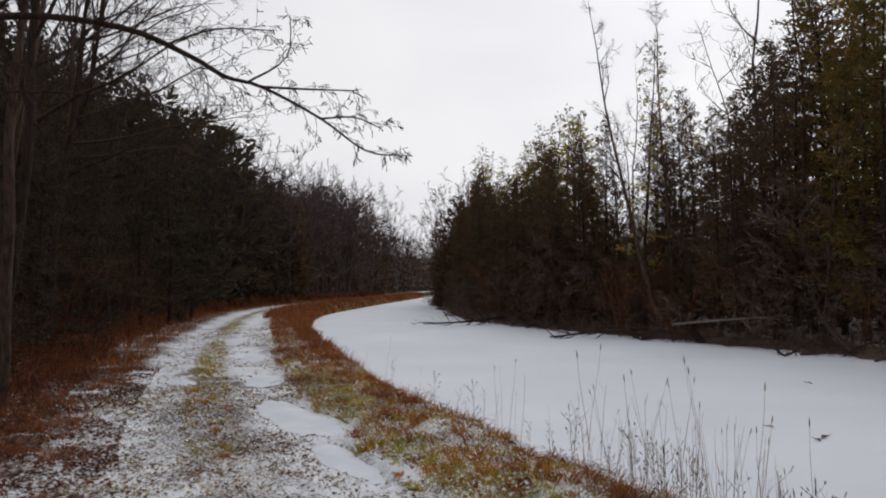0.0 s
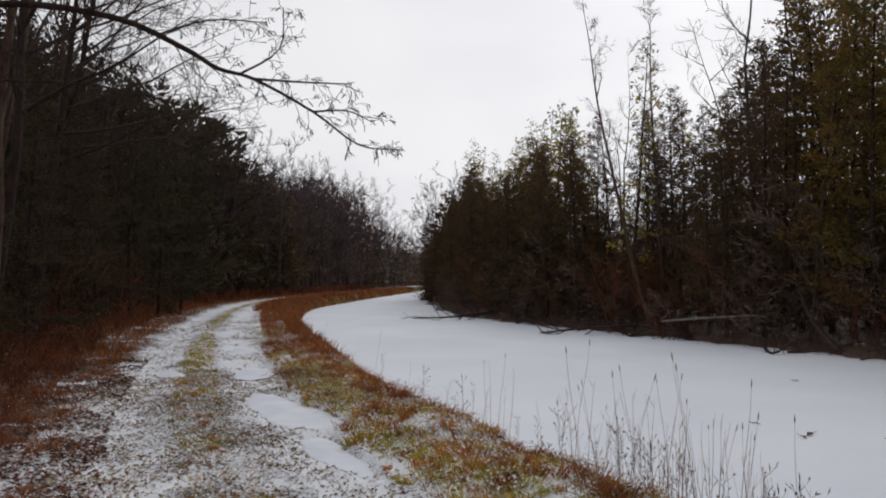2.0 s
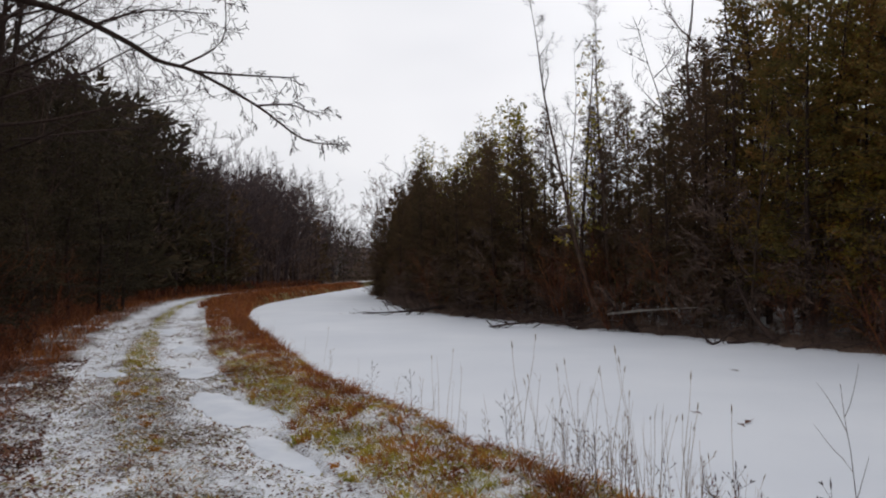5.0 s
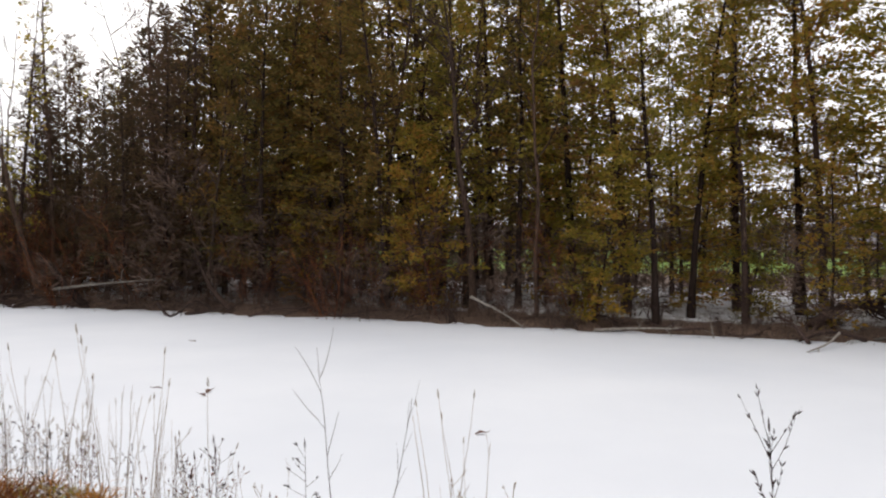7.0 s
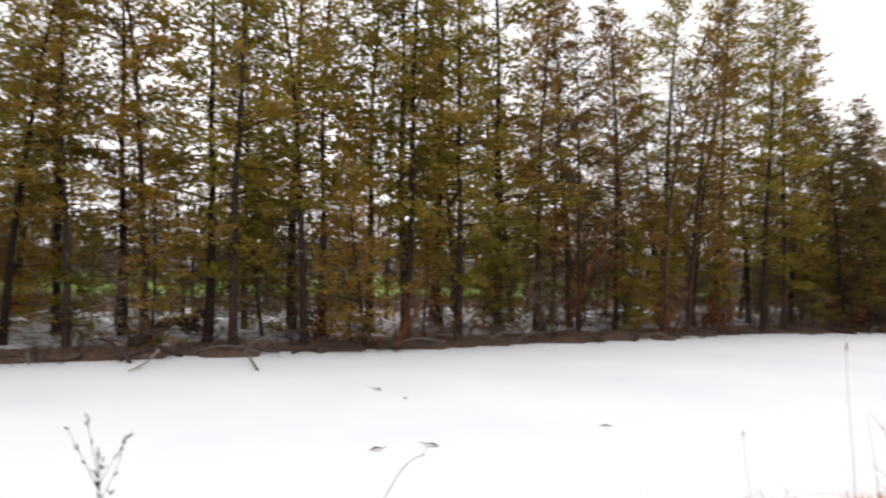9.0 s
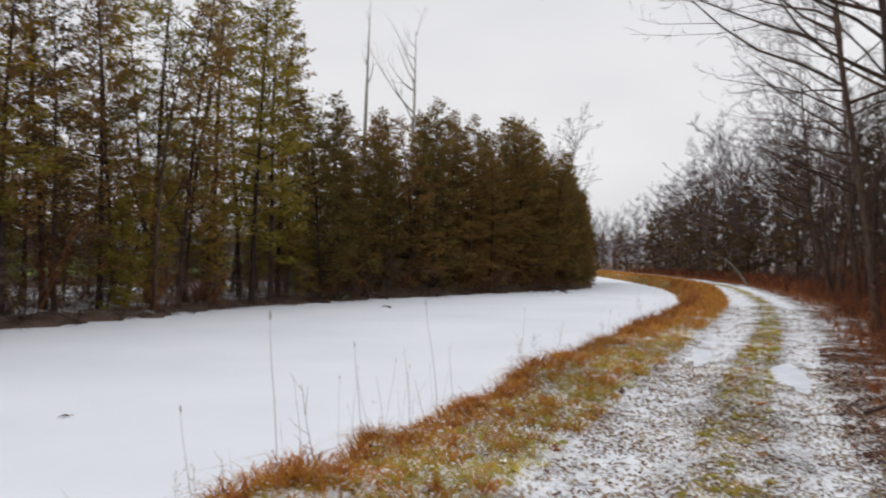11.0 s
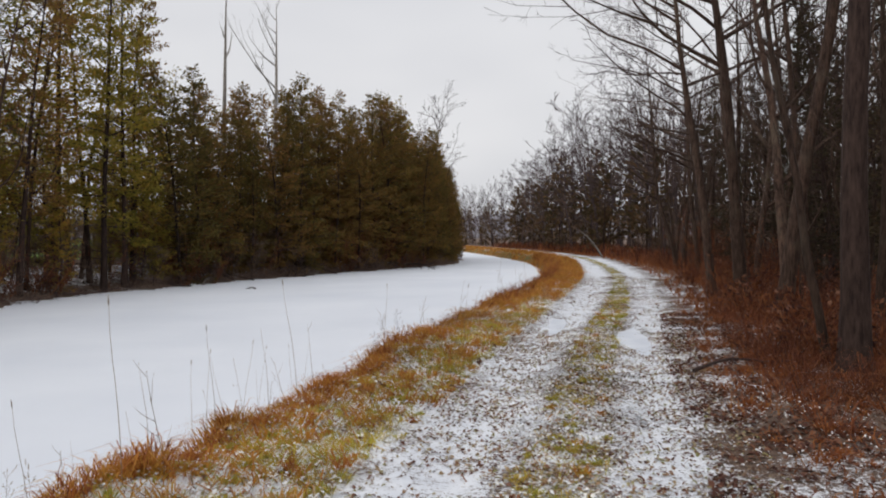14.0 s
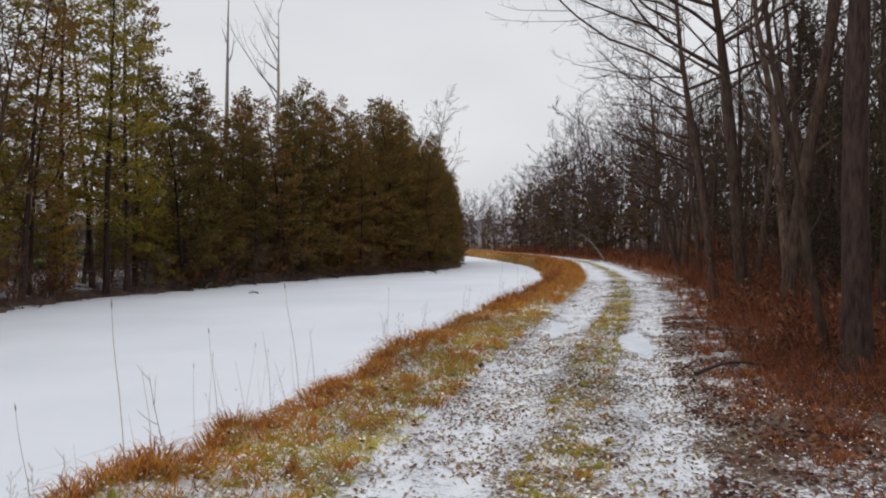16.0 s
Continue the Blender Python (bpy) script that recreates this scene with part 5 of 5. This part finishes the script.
# ---- grass, brush, leaves: too many to count ----
def blades(name, label, category, x, y, tall, wide, bend, mat, rng, sink=0.01):
    """Bent tapering blades standing on the ground."""
    z = land(x, y)[0] - sink
    n = len(x)
    a = rng.rand(n) * 2 * math.pi
    d = np.stack([np.cos(a), np.sin(a), np.zeros(n)], 1)
    b = rng.rand(n) * 2 * math.pi
    s = np.stack([np.cos(b), np.sin(b), np.zeros(n)], 1) * (wide / 2)[:, None]
    p = np.stack([x, y, z], 1)
    up = np.array([0, 0, 1.0])
    lean = (bend * (0.5 + rng.rand(n)))[:, None]
    mid = p + d * (tall[:, None] * lean * 0.35) + up * (tall * 0.6)[:, None]
    tip = p + d * (tall[:, None] * lean) + up * (tall * np.clip(1 - 0.45 * lean[:, 0], 0.15, 1))[:, None]
    v = np.stack([p - s, p + s, mid + s * 0.8, mid - s * 0.8, tip], 1).reshape(-1, 3)
    q = np.arange(n) * 5
    f = np.stack([q, q + 1, q + 2, q + 3], 1).tolist() + np.stack([q + 3, q + 2, q + 4], 1).tolist()
    tagged(new(name, mesh_from(name, v, f, mat)), label, category, kind="stuff")


def strewn(rng, n, lo, hi, near, far, clump=0.0, seed=0, power=1.0, half=0):
    """Points beside the track: lateral distance lo to hi, at near to far metres from the middle of the plan, in clumps. half: 1 up the canal alone, -1 down it."""
    keep_x, keep_y = [], []
    tries = 0
    at = samples(TRACK_LINE, 0.25, far + 5)
    while sum(map(len, keep_x)) < n and tries < 40:
        tries += 1
        pick_at = rng.randint(len(at) - 1, size=4000)
        k = at[pick_at] + (at[pick_at + 1] - at[pick_at]) * rng.rand(4000)
        i = np.clip(k.astype(int), 0, len(TRACK_LINE) - 2)
        p = TRACK_LINE[i] + (TRACK_LINE[i + 1] - TRACK_LINE[i]) * (k - i)[:, None]
        d = TRACK_LINE[i + 1] - TRACK_LINE[i]
        d = d / np.linalg.norm(d, axis=1, keepdims=True)
        u = lo + (hi - lo) * rng.rand(4000) ** power
        x, y = p[:, 0] - d[:, 1] * u, p[:, 1] + d[:, 0] * u
        r = np.hypot(x, y)
        b = np.degrees(np.arctan2(x, y))
        ok = (r > near) & (r < far) & (b > -36) & (b < 180) & (in_puddle(x, y) > 1.02)
        if half:
            ok &= y * half > 0.5
        if clump:
            c = lumps(x, y, 0.24, seed + 20) * 0.75 + lumps(x, y, 0.9, seed + 21) * 0.4
            ok &= rng.rand(4000) < np.clip(0.5 + c * clump, 0.03, 1)
        keep_x.append(x[ok]), keep_y.append(y[ok])
    return np.concatenate(keep_x)[:n], np.concatenate(keep_y)[:n]


def fill(name, label, category, mat, n, lo, hi, near, far, tall, wide, bend, clump, seed, power=1.0, half=0):
    rng = np.random.RandomState(seed)
    x, y = strewn(rng, n, lo, hi, near, far, clump, seed, power, half)
    h = tall[0] + (tall[1] - tall[0]) * rng.rand(len(x)) ** 1.5
    blades(name, label, category, x, y, h, wide * (0.6 + 0.8 * rng.rand(len(x))), np.full(len(x), bend), mat, rng)


# bank: matted rusty tufts on the crest and along the track, snow-flecked turf between
fill("crest_grass", "matted rusty dead grass along the canal's edge", "grass", GRASS, 3200, 2.2, 3.1, 2, 16, (0.06, 0.2), 0.008, 1.6, 4.5, 101)
fill("crest_grass", "russet dead grass and weeds along the canal's edge", "grass", RUSSET, 3000, 2.4, 3.2, 2.5, 20, (0.06, 0.26), 0.007, 1.4, 4.5, 116)
fill("crest_grass", "matted rusty dead grass along the canal's edge", "grass", GRASS, 8000, 2.0, 3.2, 16, 45, (0.12, 0.36), 0.016, 1.0, 1.2, 102, half=-1)
fill("crest_grass", "russet matted grass along the canal's edge", "grass", RUSSET, 9000, 1.5, 3.2, 16, 45, (0.10, 0.30), 0.016, 1.0, 1.2, 125, half=1)
fill("crest_grass", "russet dead grass and weeds along the canal's edge", "grass", RUSSET, 9000, 2.3, 3.4, 16, 60, (0.2, 0.5), 0.018, 0.8, 1.6, 117)
fill("crest_grass", "matted rusty dead grass along the canal's edge", "grass", GRASS, 10000, 1.3, 3.6, 40, 130, (0.2, 0.5), 0.04, 0.8, 0.8, 103, half=-1)
fill("crest_grass", "russet matted grass along the canal's edge", "grass", RUSSET, 16000, 1.0, 3.4, 38, 130, (0.3, 0.55), 0.04, 0.8, 0.8, 126, half=1)
fill("bank_turf", "short green and brown turf dusted with snow", "grass", TURF, 20000, 1.4, 2.8, 2, 23, (0.03, 0.12), 0.010, 1.6, 4.5, 104)
fill("verge_grass", "rusty grass hanging over the track's edge", "grass", GRASS, 4000, 1.4, 2.6, 2, 18, (0.05, 0.22), 0.010, 1.6, 5.0, 105, half=-1)
fill("verge_grass", "russet grass hanging over the track's edge", "grass", RUSSET, 4500, 1.3, 2.6, 2, 20, (0.05, 0.2), 0.010, 1.6, 5.0, 127, half=1)
fill("verge_grass", "yellow-green grass along the track's edge", "grass", TURF, 9000, 1.4, 2.1, 2, 16, (0.04, 0.16), 0.008, 1.7, 3.4, 115)
fill("verge_grass", "rusty grass hanging over the track's edge", "grass", GRASS, 7000, 1.35, 2.4, 18, 45, (0.1, 0.3), 0.016, 1.2, 1.2, 106, half=-1)
fill("middle_grass", "thin green and brown grass between the ruts", "grass", TURF, 4200, -0.30, 0.30, 2, 20, (0.02, 0.09), 0.008, 1.6, 4.5, 107)
fill("middle_grass", "thin rusty grass between the ruts", "grass", GRASS, 2800, -0.28, 0.30, 2, 20, (0.02, 0.09), 0.008, 1.6, 4.5, 118)
fill("middle_grass", "thin green and brown grass between the ruts", "grass", TURF, 4000, -0.22, 0.22, 14, 60, (0.04, 0.14), 0.014, 1.2, 1.0, 108)
# flat blades and leaf scraps lying in the snow
fill("track_litter", "dead blades and leaf scraps lying in the snow of the track", "litter", LITTER, 1400, -0.35, 0.35, 2, 13, (0.03, 0.085), 0.012, 3.2, 1.6, 109)
fill("track_litter", "dead blades and leaf scraps lying in the snow of the track", "litter", LITTER, 1200, -1.45, 1.45, 2, 11, (0.02, 0.075), 0.010, 3.2, 1.4, 119)
fill("track_litter", "dead blades lying along the ruts", "litter", LITTER, 4000, -1.4, 1.4, 10, 30, (0.04, 0.12), 0.016, 3.0, 1.2, 122)
fill("bank_litter", "dead blades and leaf scraps on the snowy bank", "litter", LITTER, 15000, 1.3, 3.1, 2, 14, (0.03, 0.11), 0.011, 2.6, 0.8, 123)
fill("wood_edge_grass", "dead rusty grass along the wood's edge", "grass", RUSSET, 9000, -3.6, -1.3, 2, 20, (0.05, 0.22), 0.008, 1.2, 3.0, 110)
fill("wood_edge_grass", "dead rusty grass along the wood's edge", "grass", RUSSET, 11000, -4.0, -1.4, 16, 90, (0.15, 0.45), 0.022, 0.9, 0.8, 111)
fill("brush", "red-brown canes and dry weeds at the wood's edge", "brush", BRUSH, 16000, -4.2, -1.9, 6.5, 18, (0.1, 0.5), 0.006, 1.3, 2.6, 124)


def tufts(name, label, mat, n, lo, hi, near, far, tall, seed, each=34, power=1.0, half=0):
    """Bunches of blades that fan out from one root."""
    rng = np.random.RandomState(seed)
    x, y = strewn(rng, n, lo, hi, near, far, 1.2, seed, power, half)
    m = len(x)
    own = np.repeat(np.arange(m), each)
    h = (tall[0] + (tall[1] - tall[0]) * rng.rand(m) ** 1.4)[own] * rng.uniform(0.45, 1.1, m * each)
    r, a = (0.02 + 0.30 * h) * rng.rand(m * each) ** 0.5, rng.rand(m * each) * 2 * math.pi
    blades(name, label, "grass", x[own] + r * np.cos(a), y[own] + r * np.sin(a), h, np.full(m * each, 0.009), np.full(m * each, 1.1), mat, rng)


tufts("grass_tufts", "orange-brown tufts of dead grass on the bank", GRASS, 190, 1.3, 3.0, 2, 16, (0.08, 0.26), 140, half=-1)
tufts("grass_tufts", "orange-brown tufts of dead grass on the bank", GRASS, 110, 1.25, 3.0, 2, 16, (0.08, 0.24), 147, half=1)
tufts("grass_tufts", "dark russet tufts of dead grass on the bank", RUSSET, 260, 1.35, 3.0, 2, 18, (0.08, 0.28), 148, half=1)
tufts("grass_tufts", "russet tufts of dead grass on the bank's crest", RUSSET, 130, 2.3, 2.95, 2.5, 16, (0.12, 0.34), 141)
tufts("grass_tufts", "large orange tufts of dead grass on the bank's crest", GRASS, 60, 2.25, 2.95, 2.5, 17, (0.18, 0.38), 146, 70, half=-1)
tufts("grass_tufts", "yellow-green tufts of grass along the track", TURF, 640, 1.3, 2.7, 2, 16, (0.04, 0.13), 142, half=-1)
tufts("grass_tufts", "green tufts of grass between the ruts", TURF, 110, -0.30, 0.30, 3, 22, (0.04, 0.11), 150, half=-1)
tufts("grass_tufts", "yellow-green tufts of grass on the bank", TURF, 210, 1.2, 2.6, 2, 14, (0.05, 0.14), 149, half=1)
tufts("grass_tufts", "small tufts of grass between the ruts", TURF, 110, -0.30, 0.30, 2, 15, (0.04, 0.11), 143)
tufts("grass_tufts", "small rusty tufts between the ruts", GRASS, 70, -0.30, 0.30, 2, 16, (0.04, 0.11), 144)
tufts("grass_tufts", "dark russet tufts of grass along the wood's edge", RUSSET, 150, -3.2, -1.4, 3, 18, (0.08, 0.24), 145)
# red-brown canes along the wood
fill("brush", "red-brown canes and dry weeds at the wood's edge", "brush", BRUSH, 15000, -7.0, -3.0, 7, 18, (0.1, 0.6), 0.0045, 1.1, 2.4, 112)
fill("brush", "red-brown canes and dry weeds at the wood's edge", "brush", BRUSH, 26000, -8.0, -2.4, 14, 50, (0.2, 1.0), 0.012, 0.9, 1.8, 113)
fill("brush", "red-brown canes and dry weeds at the wood's edge", "brush", BRUSH, 12000, -9.0, -2.2, 45, 120, (0.5, 1.3), 0.05, 0.5, 0.6, 114)


def far_fringe():
    rng = np.random.RandomState(120)
    n = 20000
    at = rng.choice(samples(FAR_LINE, 0.05, 60), n)
    away = rng.uniform(-0.3, 1.0, n)
    p = np.array([off_line(FAR_LINE, k, a) for k, a in zip(at + rng.rand(n) * 0.2, away)])
    b = np.degrees(np.arctan2(p[:, 0], p[:, 1]))
    blades("bank_brush", "brown dead weeds along the far bank", "brush", p[:, 0], p[:, 1], (0.12 + 0.6 * rng.rand(n) ** 2) * np.where((b > 56) & (b < 119), 0.6, 1.2), np.full(n, 0.014), np.full(n, 1.7), TWIG_HAZE, rng)


far_fringe()


def far_weeds():
    rng = np.random.RandomState(121)
    n = 10000
    at = rng.choice(samples(FAR_LINE, 0.05, 60), n)
    p = np.array([off_line(FAR_LINE, k, a) for k, a in zip(at + rng.rand(n) * 0.2, rng.uniform(8.5, 30, n))])
    blades("field_weeds", "brown dead weeds in front of the field", "weeds", p[:, 0], p[:, 1], rng.uniform(0.3, 1.0, n), np.full(n, 0.04), np.full(n, 0.6), TWIG_HAZE, rng)


far_weeds()


def leaves(name, label, n, lo, hi, near, far, size, seed, power=1.0, mat=None, lift=0.006, category="leaves"):
    rng = np.random.RandomState(seed)
    x, y = strewn(rng, n, lo, hi, near, far, 0.8, seed, power)
    z = land(x, y)[0] + lift + 2 * lift * rng.rand(len(x))
    a = rng.rand(len(x)) * 2 * math.pi
    w = np.stack([np.cos(a), np.sin(a), rng.normal(0, 0.3, len(x))], 1)
    s = np.stack([-np.sin(a), np.cos(a), rng.normal(0, 0.3, len(x))], 1)
    L = (size * (0.5 + rng.rand(len(x))))[:, None]
    c = np.stack([x, y, z], 1)
    up = np.array([0, 0, 1.0]) * L * 0.18
    v = np.stack([c - w * L / 2, c + s * L * 0.33 + up, c + w * L / 2, c - s * L * 0.33 + up], 1).reshape(-1, 3)
    q = np.arange(len(x)) * 4
    f = np.stack([q, q + 1, q + 2], 1).tolist() + np.stack([q, q + 2, q + 3], 1).tolist()
    tagged(new(name, mesh_from(name, v, f, mat or LEAF)), label, category, kind="stuff")


leaves("fallen_leaves", "brown fallen leaves under the trees beside the track", 24000, -7.0, -0.95, 2, 16, 0.05, 130, 0.6)
leaves("fallen_leaves", "scattered brown leaves on the snowy track", 6000, -1.4, 1.2, 2, 14, 0.036, 131, 1.0, LITTER)
leaves("track_litter", "dead leaf scraps lying in the snow of the track", 27000, -1.45, 1.25, 2.5, 13, 0.03, 133, 1.0, LITTER, 0.004, "litter")
leaves("snow_flecks", "flecks of snow caught on the turf of the bank", 26000, 1.25, 2.8, 2, 22, 0.03, 134, 1.0, FLECK, 0.02, "snow")
leaves("snow_flecks", "flecks of snow caught on the leaves beside the track", 4500, -3.0, -0.95, 2.5, 14, 0.024, 136, 0.7, FLECK, 0.016, "snow")
leaves("snow_flecks", "flecks of snow caught on the leaves of the track", 9000, -0.6, 0.6, 2.5, 13, 0.03, 135, 1.0, FLECK, 0.012, "snow")
leaves("fallen_leaves", "brown leaves caught in the grass of the bank", 700, 1.3, 3.0, 2, 14, 0.07, 132)


# ---- dry stalks on the bank ----
def dry_stalk(seed, tall, side, heads, name, label, mat=None, thick=0.005, spread=0.7, lean=0.08, arch=0.05):
    rng = np.random.RandomState(seed)
    t = Tubes()
    stem = bent(rng, (0, 0, -0.05), (rng.normal(0, 0.08) + lean - 0.08, rng.normal(0, 0.08), 1), tall, 7, 0.035, arch)
    t.add(stem, [thick * (1 - 0.65 * i / 7) for i in range(8)], 4)
    for c in range(side):
        q, d = along(stem, 0.35 + 0.62 * (c + rng.rand()) / max(1, side))
        tw = bent(rng, q, sway(rng, d, spread), tall * (0.12 + 0.16 * rng.rand()), 4, 0.08, 0.35)
        t.add(tw, [thick * 0.55, thick * 0.45, thick * 0.4, thick * 0.3, thick * 0.2], 3)
        if heads:
            for _ in range(heads):
                q2, d2 = along(tw, 0.4 + 0.59 * rng.rand())
                e = sway(rng, d2, 0.5)
                t.add([q2, q2 + e * 0.010, q2 + e * 0.026], [0.0015, 0.004, 0.001], 4)
    if heads:
        q, d = along(stem, 0.99)
        t.add([q, q + d * 0.025, q + d * 0.06], [0.002, 0.005, 0.001], 5)
    ob = new(name, mesh_from(name, t.v, t.f, mat or STALK, smooth=True))
    return tagged(ob, label, "weed")


weeds = Stand()
REED = [dry_stalk(201, 1.0, 0, 0, "dry_reed", "thin pale dry reed stem on the bank", thick=0.0029), dry_stalk(202, 0.85, 1, 0, "dry_reed", "thin bent dry reed on the bank", thick=0.0029),
        dry_stalk(207, 1.05, 0, 0, "dry_reed", "thin pale reed bent to one side", thick=0.003, lean=0.3, arch=-0.35), dry_stalk(208, 0.95, 0, 1, "dry_reed", "thin pale reed bowed over the ice", thick=0.003, lean=0.25, arch=-0.6),
        dry_stalk(209, 0.9, 0, 0, "dry_reed", "thin pale leaning reed", thick=0.0026, lean=0.4, arch=0.0), dry_stalk(203, 1.15, 0, 2, "dry_reed", "tall pale reed with a small seed head", thick=0.0029)]
WEED = [dry_stalk(204, 0.9, 8, 4, "dry_weed", "branched brown dry weed with seed heads", thick=0.005), dry_stalk(205, 0.7, 6, 5, "dry_weed", "low brown dry weed with seed heads", thick=0.004),
        dry_stalk(206, 1.0, 5, 0, "dry_weed", "bare branched dry weed stem", thick=0.005)]
BRAMBLE = [dry_stalk(210, 0.6, 9, 2, "dry_weed", "red-brown twiggy weed on the bank's crest", TWIG, 0.0028, 1.0), dry_stalk(211, 0.48, 8, 2, "dry_weed", "low reddish weed with seed heads", BRUSH, 0.0025, 1.1)]
rng = np.random.RandomState(9)
for b0, d0, n, sp in ((22, 4.6, 9, 0.3), (16, 5.5, 9, 0.3), (29, 4.0, 5, 0.2), (10, 6.8, 8, 0.3), (5, 8.4, 6, 0.4), (1, 10.4, 6, 0.4), (136, 10.8, 4, 0.4)):
    for _ in range(n):
        x, y = polar(b0, d0)
        weeds.put(pick(BRAMBLE), x + rng.normal(0, sp), y + rng.normal(0, sp), rng.uniform(0, 360), rng.uniform(0.7, 1.2), "dry stalks of the bank")
for k in samples(TRACK_LINE, 0.45, 42):
    x, y = off_line(TRACK_LINE, k + rng.uniform(-.1, .1), rng.uniform(2.5, 3.4))
    b, d = math.degrees(math.atan2(x, y)), math.hypot(x, y)
    if not -15 < b < 153 or rng.rand() < 0.45:
        continue
    weeds.put(pick(REED) if rng.rand() < 0.6 else pick(WEED), x, y, rng.uniform(0, 360), rng.uniform(0.55, 0.95), "dry stalks of the bank")
for b0, d0, n, sp in ((20.0, 5.3, 64, 0.42), (24.0, 5.0, 16, 0.3), (17.0, 5.5, 14, 0.3), (14.5, 5.9, 12, 0.35), (44.5, 3.95, 9, 0.12), (26.0, 4.8, 10, 0.3), (8.0, 7.0, 8, 0.35), (129.0, 7.8, 10, 0.4), (117.0, 5.5, 9, 0.35), (123.0, 6.4, 6, 0.3), (139.0, 11.5, 14, 0.7), (145.0, 17, 14, 1.0)):
    for _ in range(n):
        x, y = polar(b0, d0)
        weeds.put(pick(REED) if rng.rand() < 0.75 else pick(WEED), x + rng.normal(0, sp), y + rng.normal(0, sp), rng.uniform(0, 360), rng.uniform(0.75, 1.15), "dry stalks of the bank")
sap = dry_stalk(220, 1.2, 5, 0, "seedling_tree", "thin leafless seedling tree on the bank", TWIG, 0.0042, 0.45)
for x, y, turn, size in ((2.23, 3.22, 30, 0.92), (2.44, 3.06, 130, 0.74), (3.05, 2.30, 200, 0.62), (2.72, 2.88, 80, 0.5)):
    weeds.put(sap, x, y, turn, size, "seedlings of the bank")
goldenrod = dry_stalk(231, 1.0, 18, 4, "dry_weed", "branched dry weed with dark seed heads", TWIG, 0.0035, 0.6)
weeds.put(goldenrod, 3.27, 1.38, 0, 1.08, "dry stalks of the bank")
for x, y in ((2.65, 2.76), (2.60, 2.70), (2.72, 2.72), (2.58, 2.84), (5.10, -3.70), (5.16, -3.62)):
    weeds.put(REED[5], x, y, rng.uniform(0, 360), rng.uniform(0.72, 0.86), "dry stalks of the bank")
for x, y, size in ((2.63, 2.42, 0.95), (2.52, 2.5, 0.8), (1.36, 4.8, 1.0), (0.68, 6.08, 0.75), (0.41, 8.08, 0.8)):
    weeds.put(WEED[0], x, y, rng.uniform(0, 360), size, "dry stalks of the bank")
weeds.plant()
branch_thing("bowed_weed", "bowed dry weed with a dark drooping seed head", "weed", [(3.56, 0.42, -0.02), (3.58, 0.33, 0.40), (3.62, 0.20, 0.66), (3.65, 0.08, 0.74)], 0.0035, TWIG, 5, 0.05, 17)
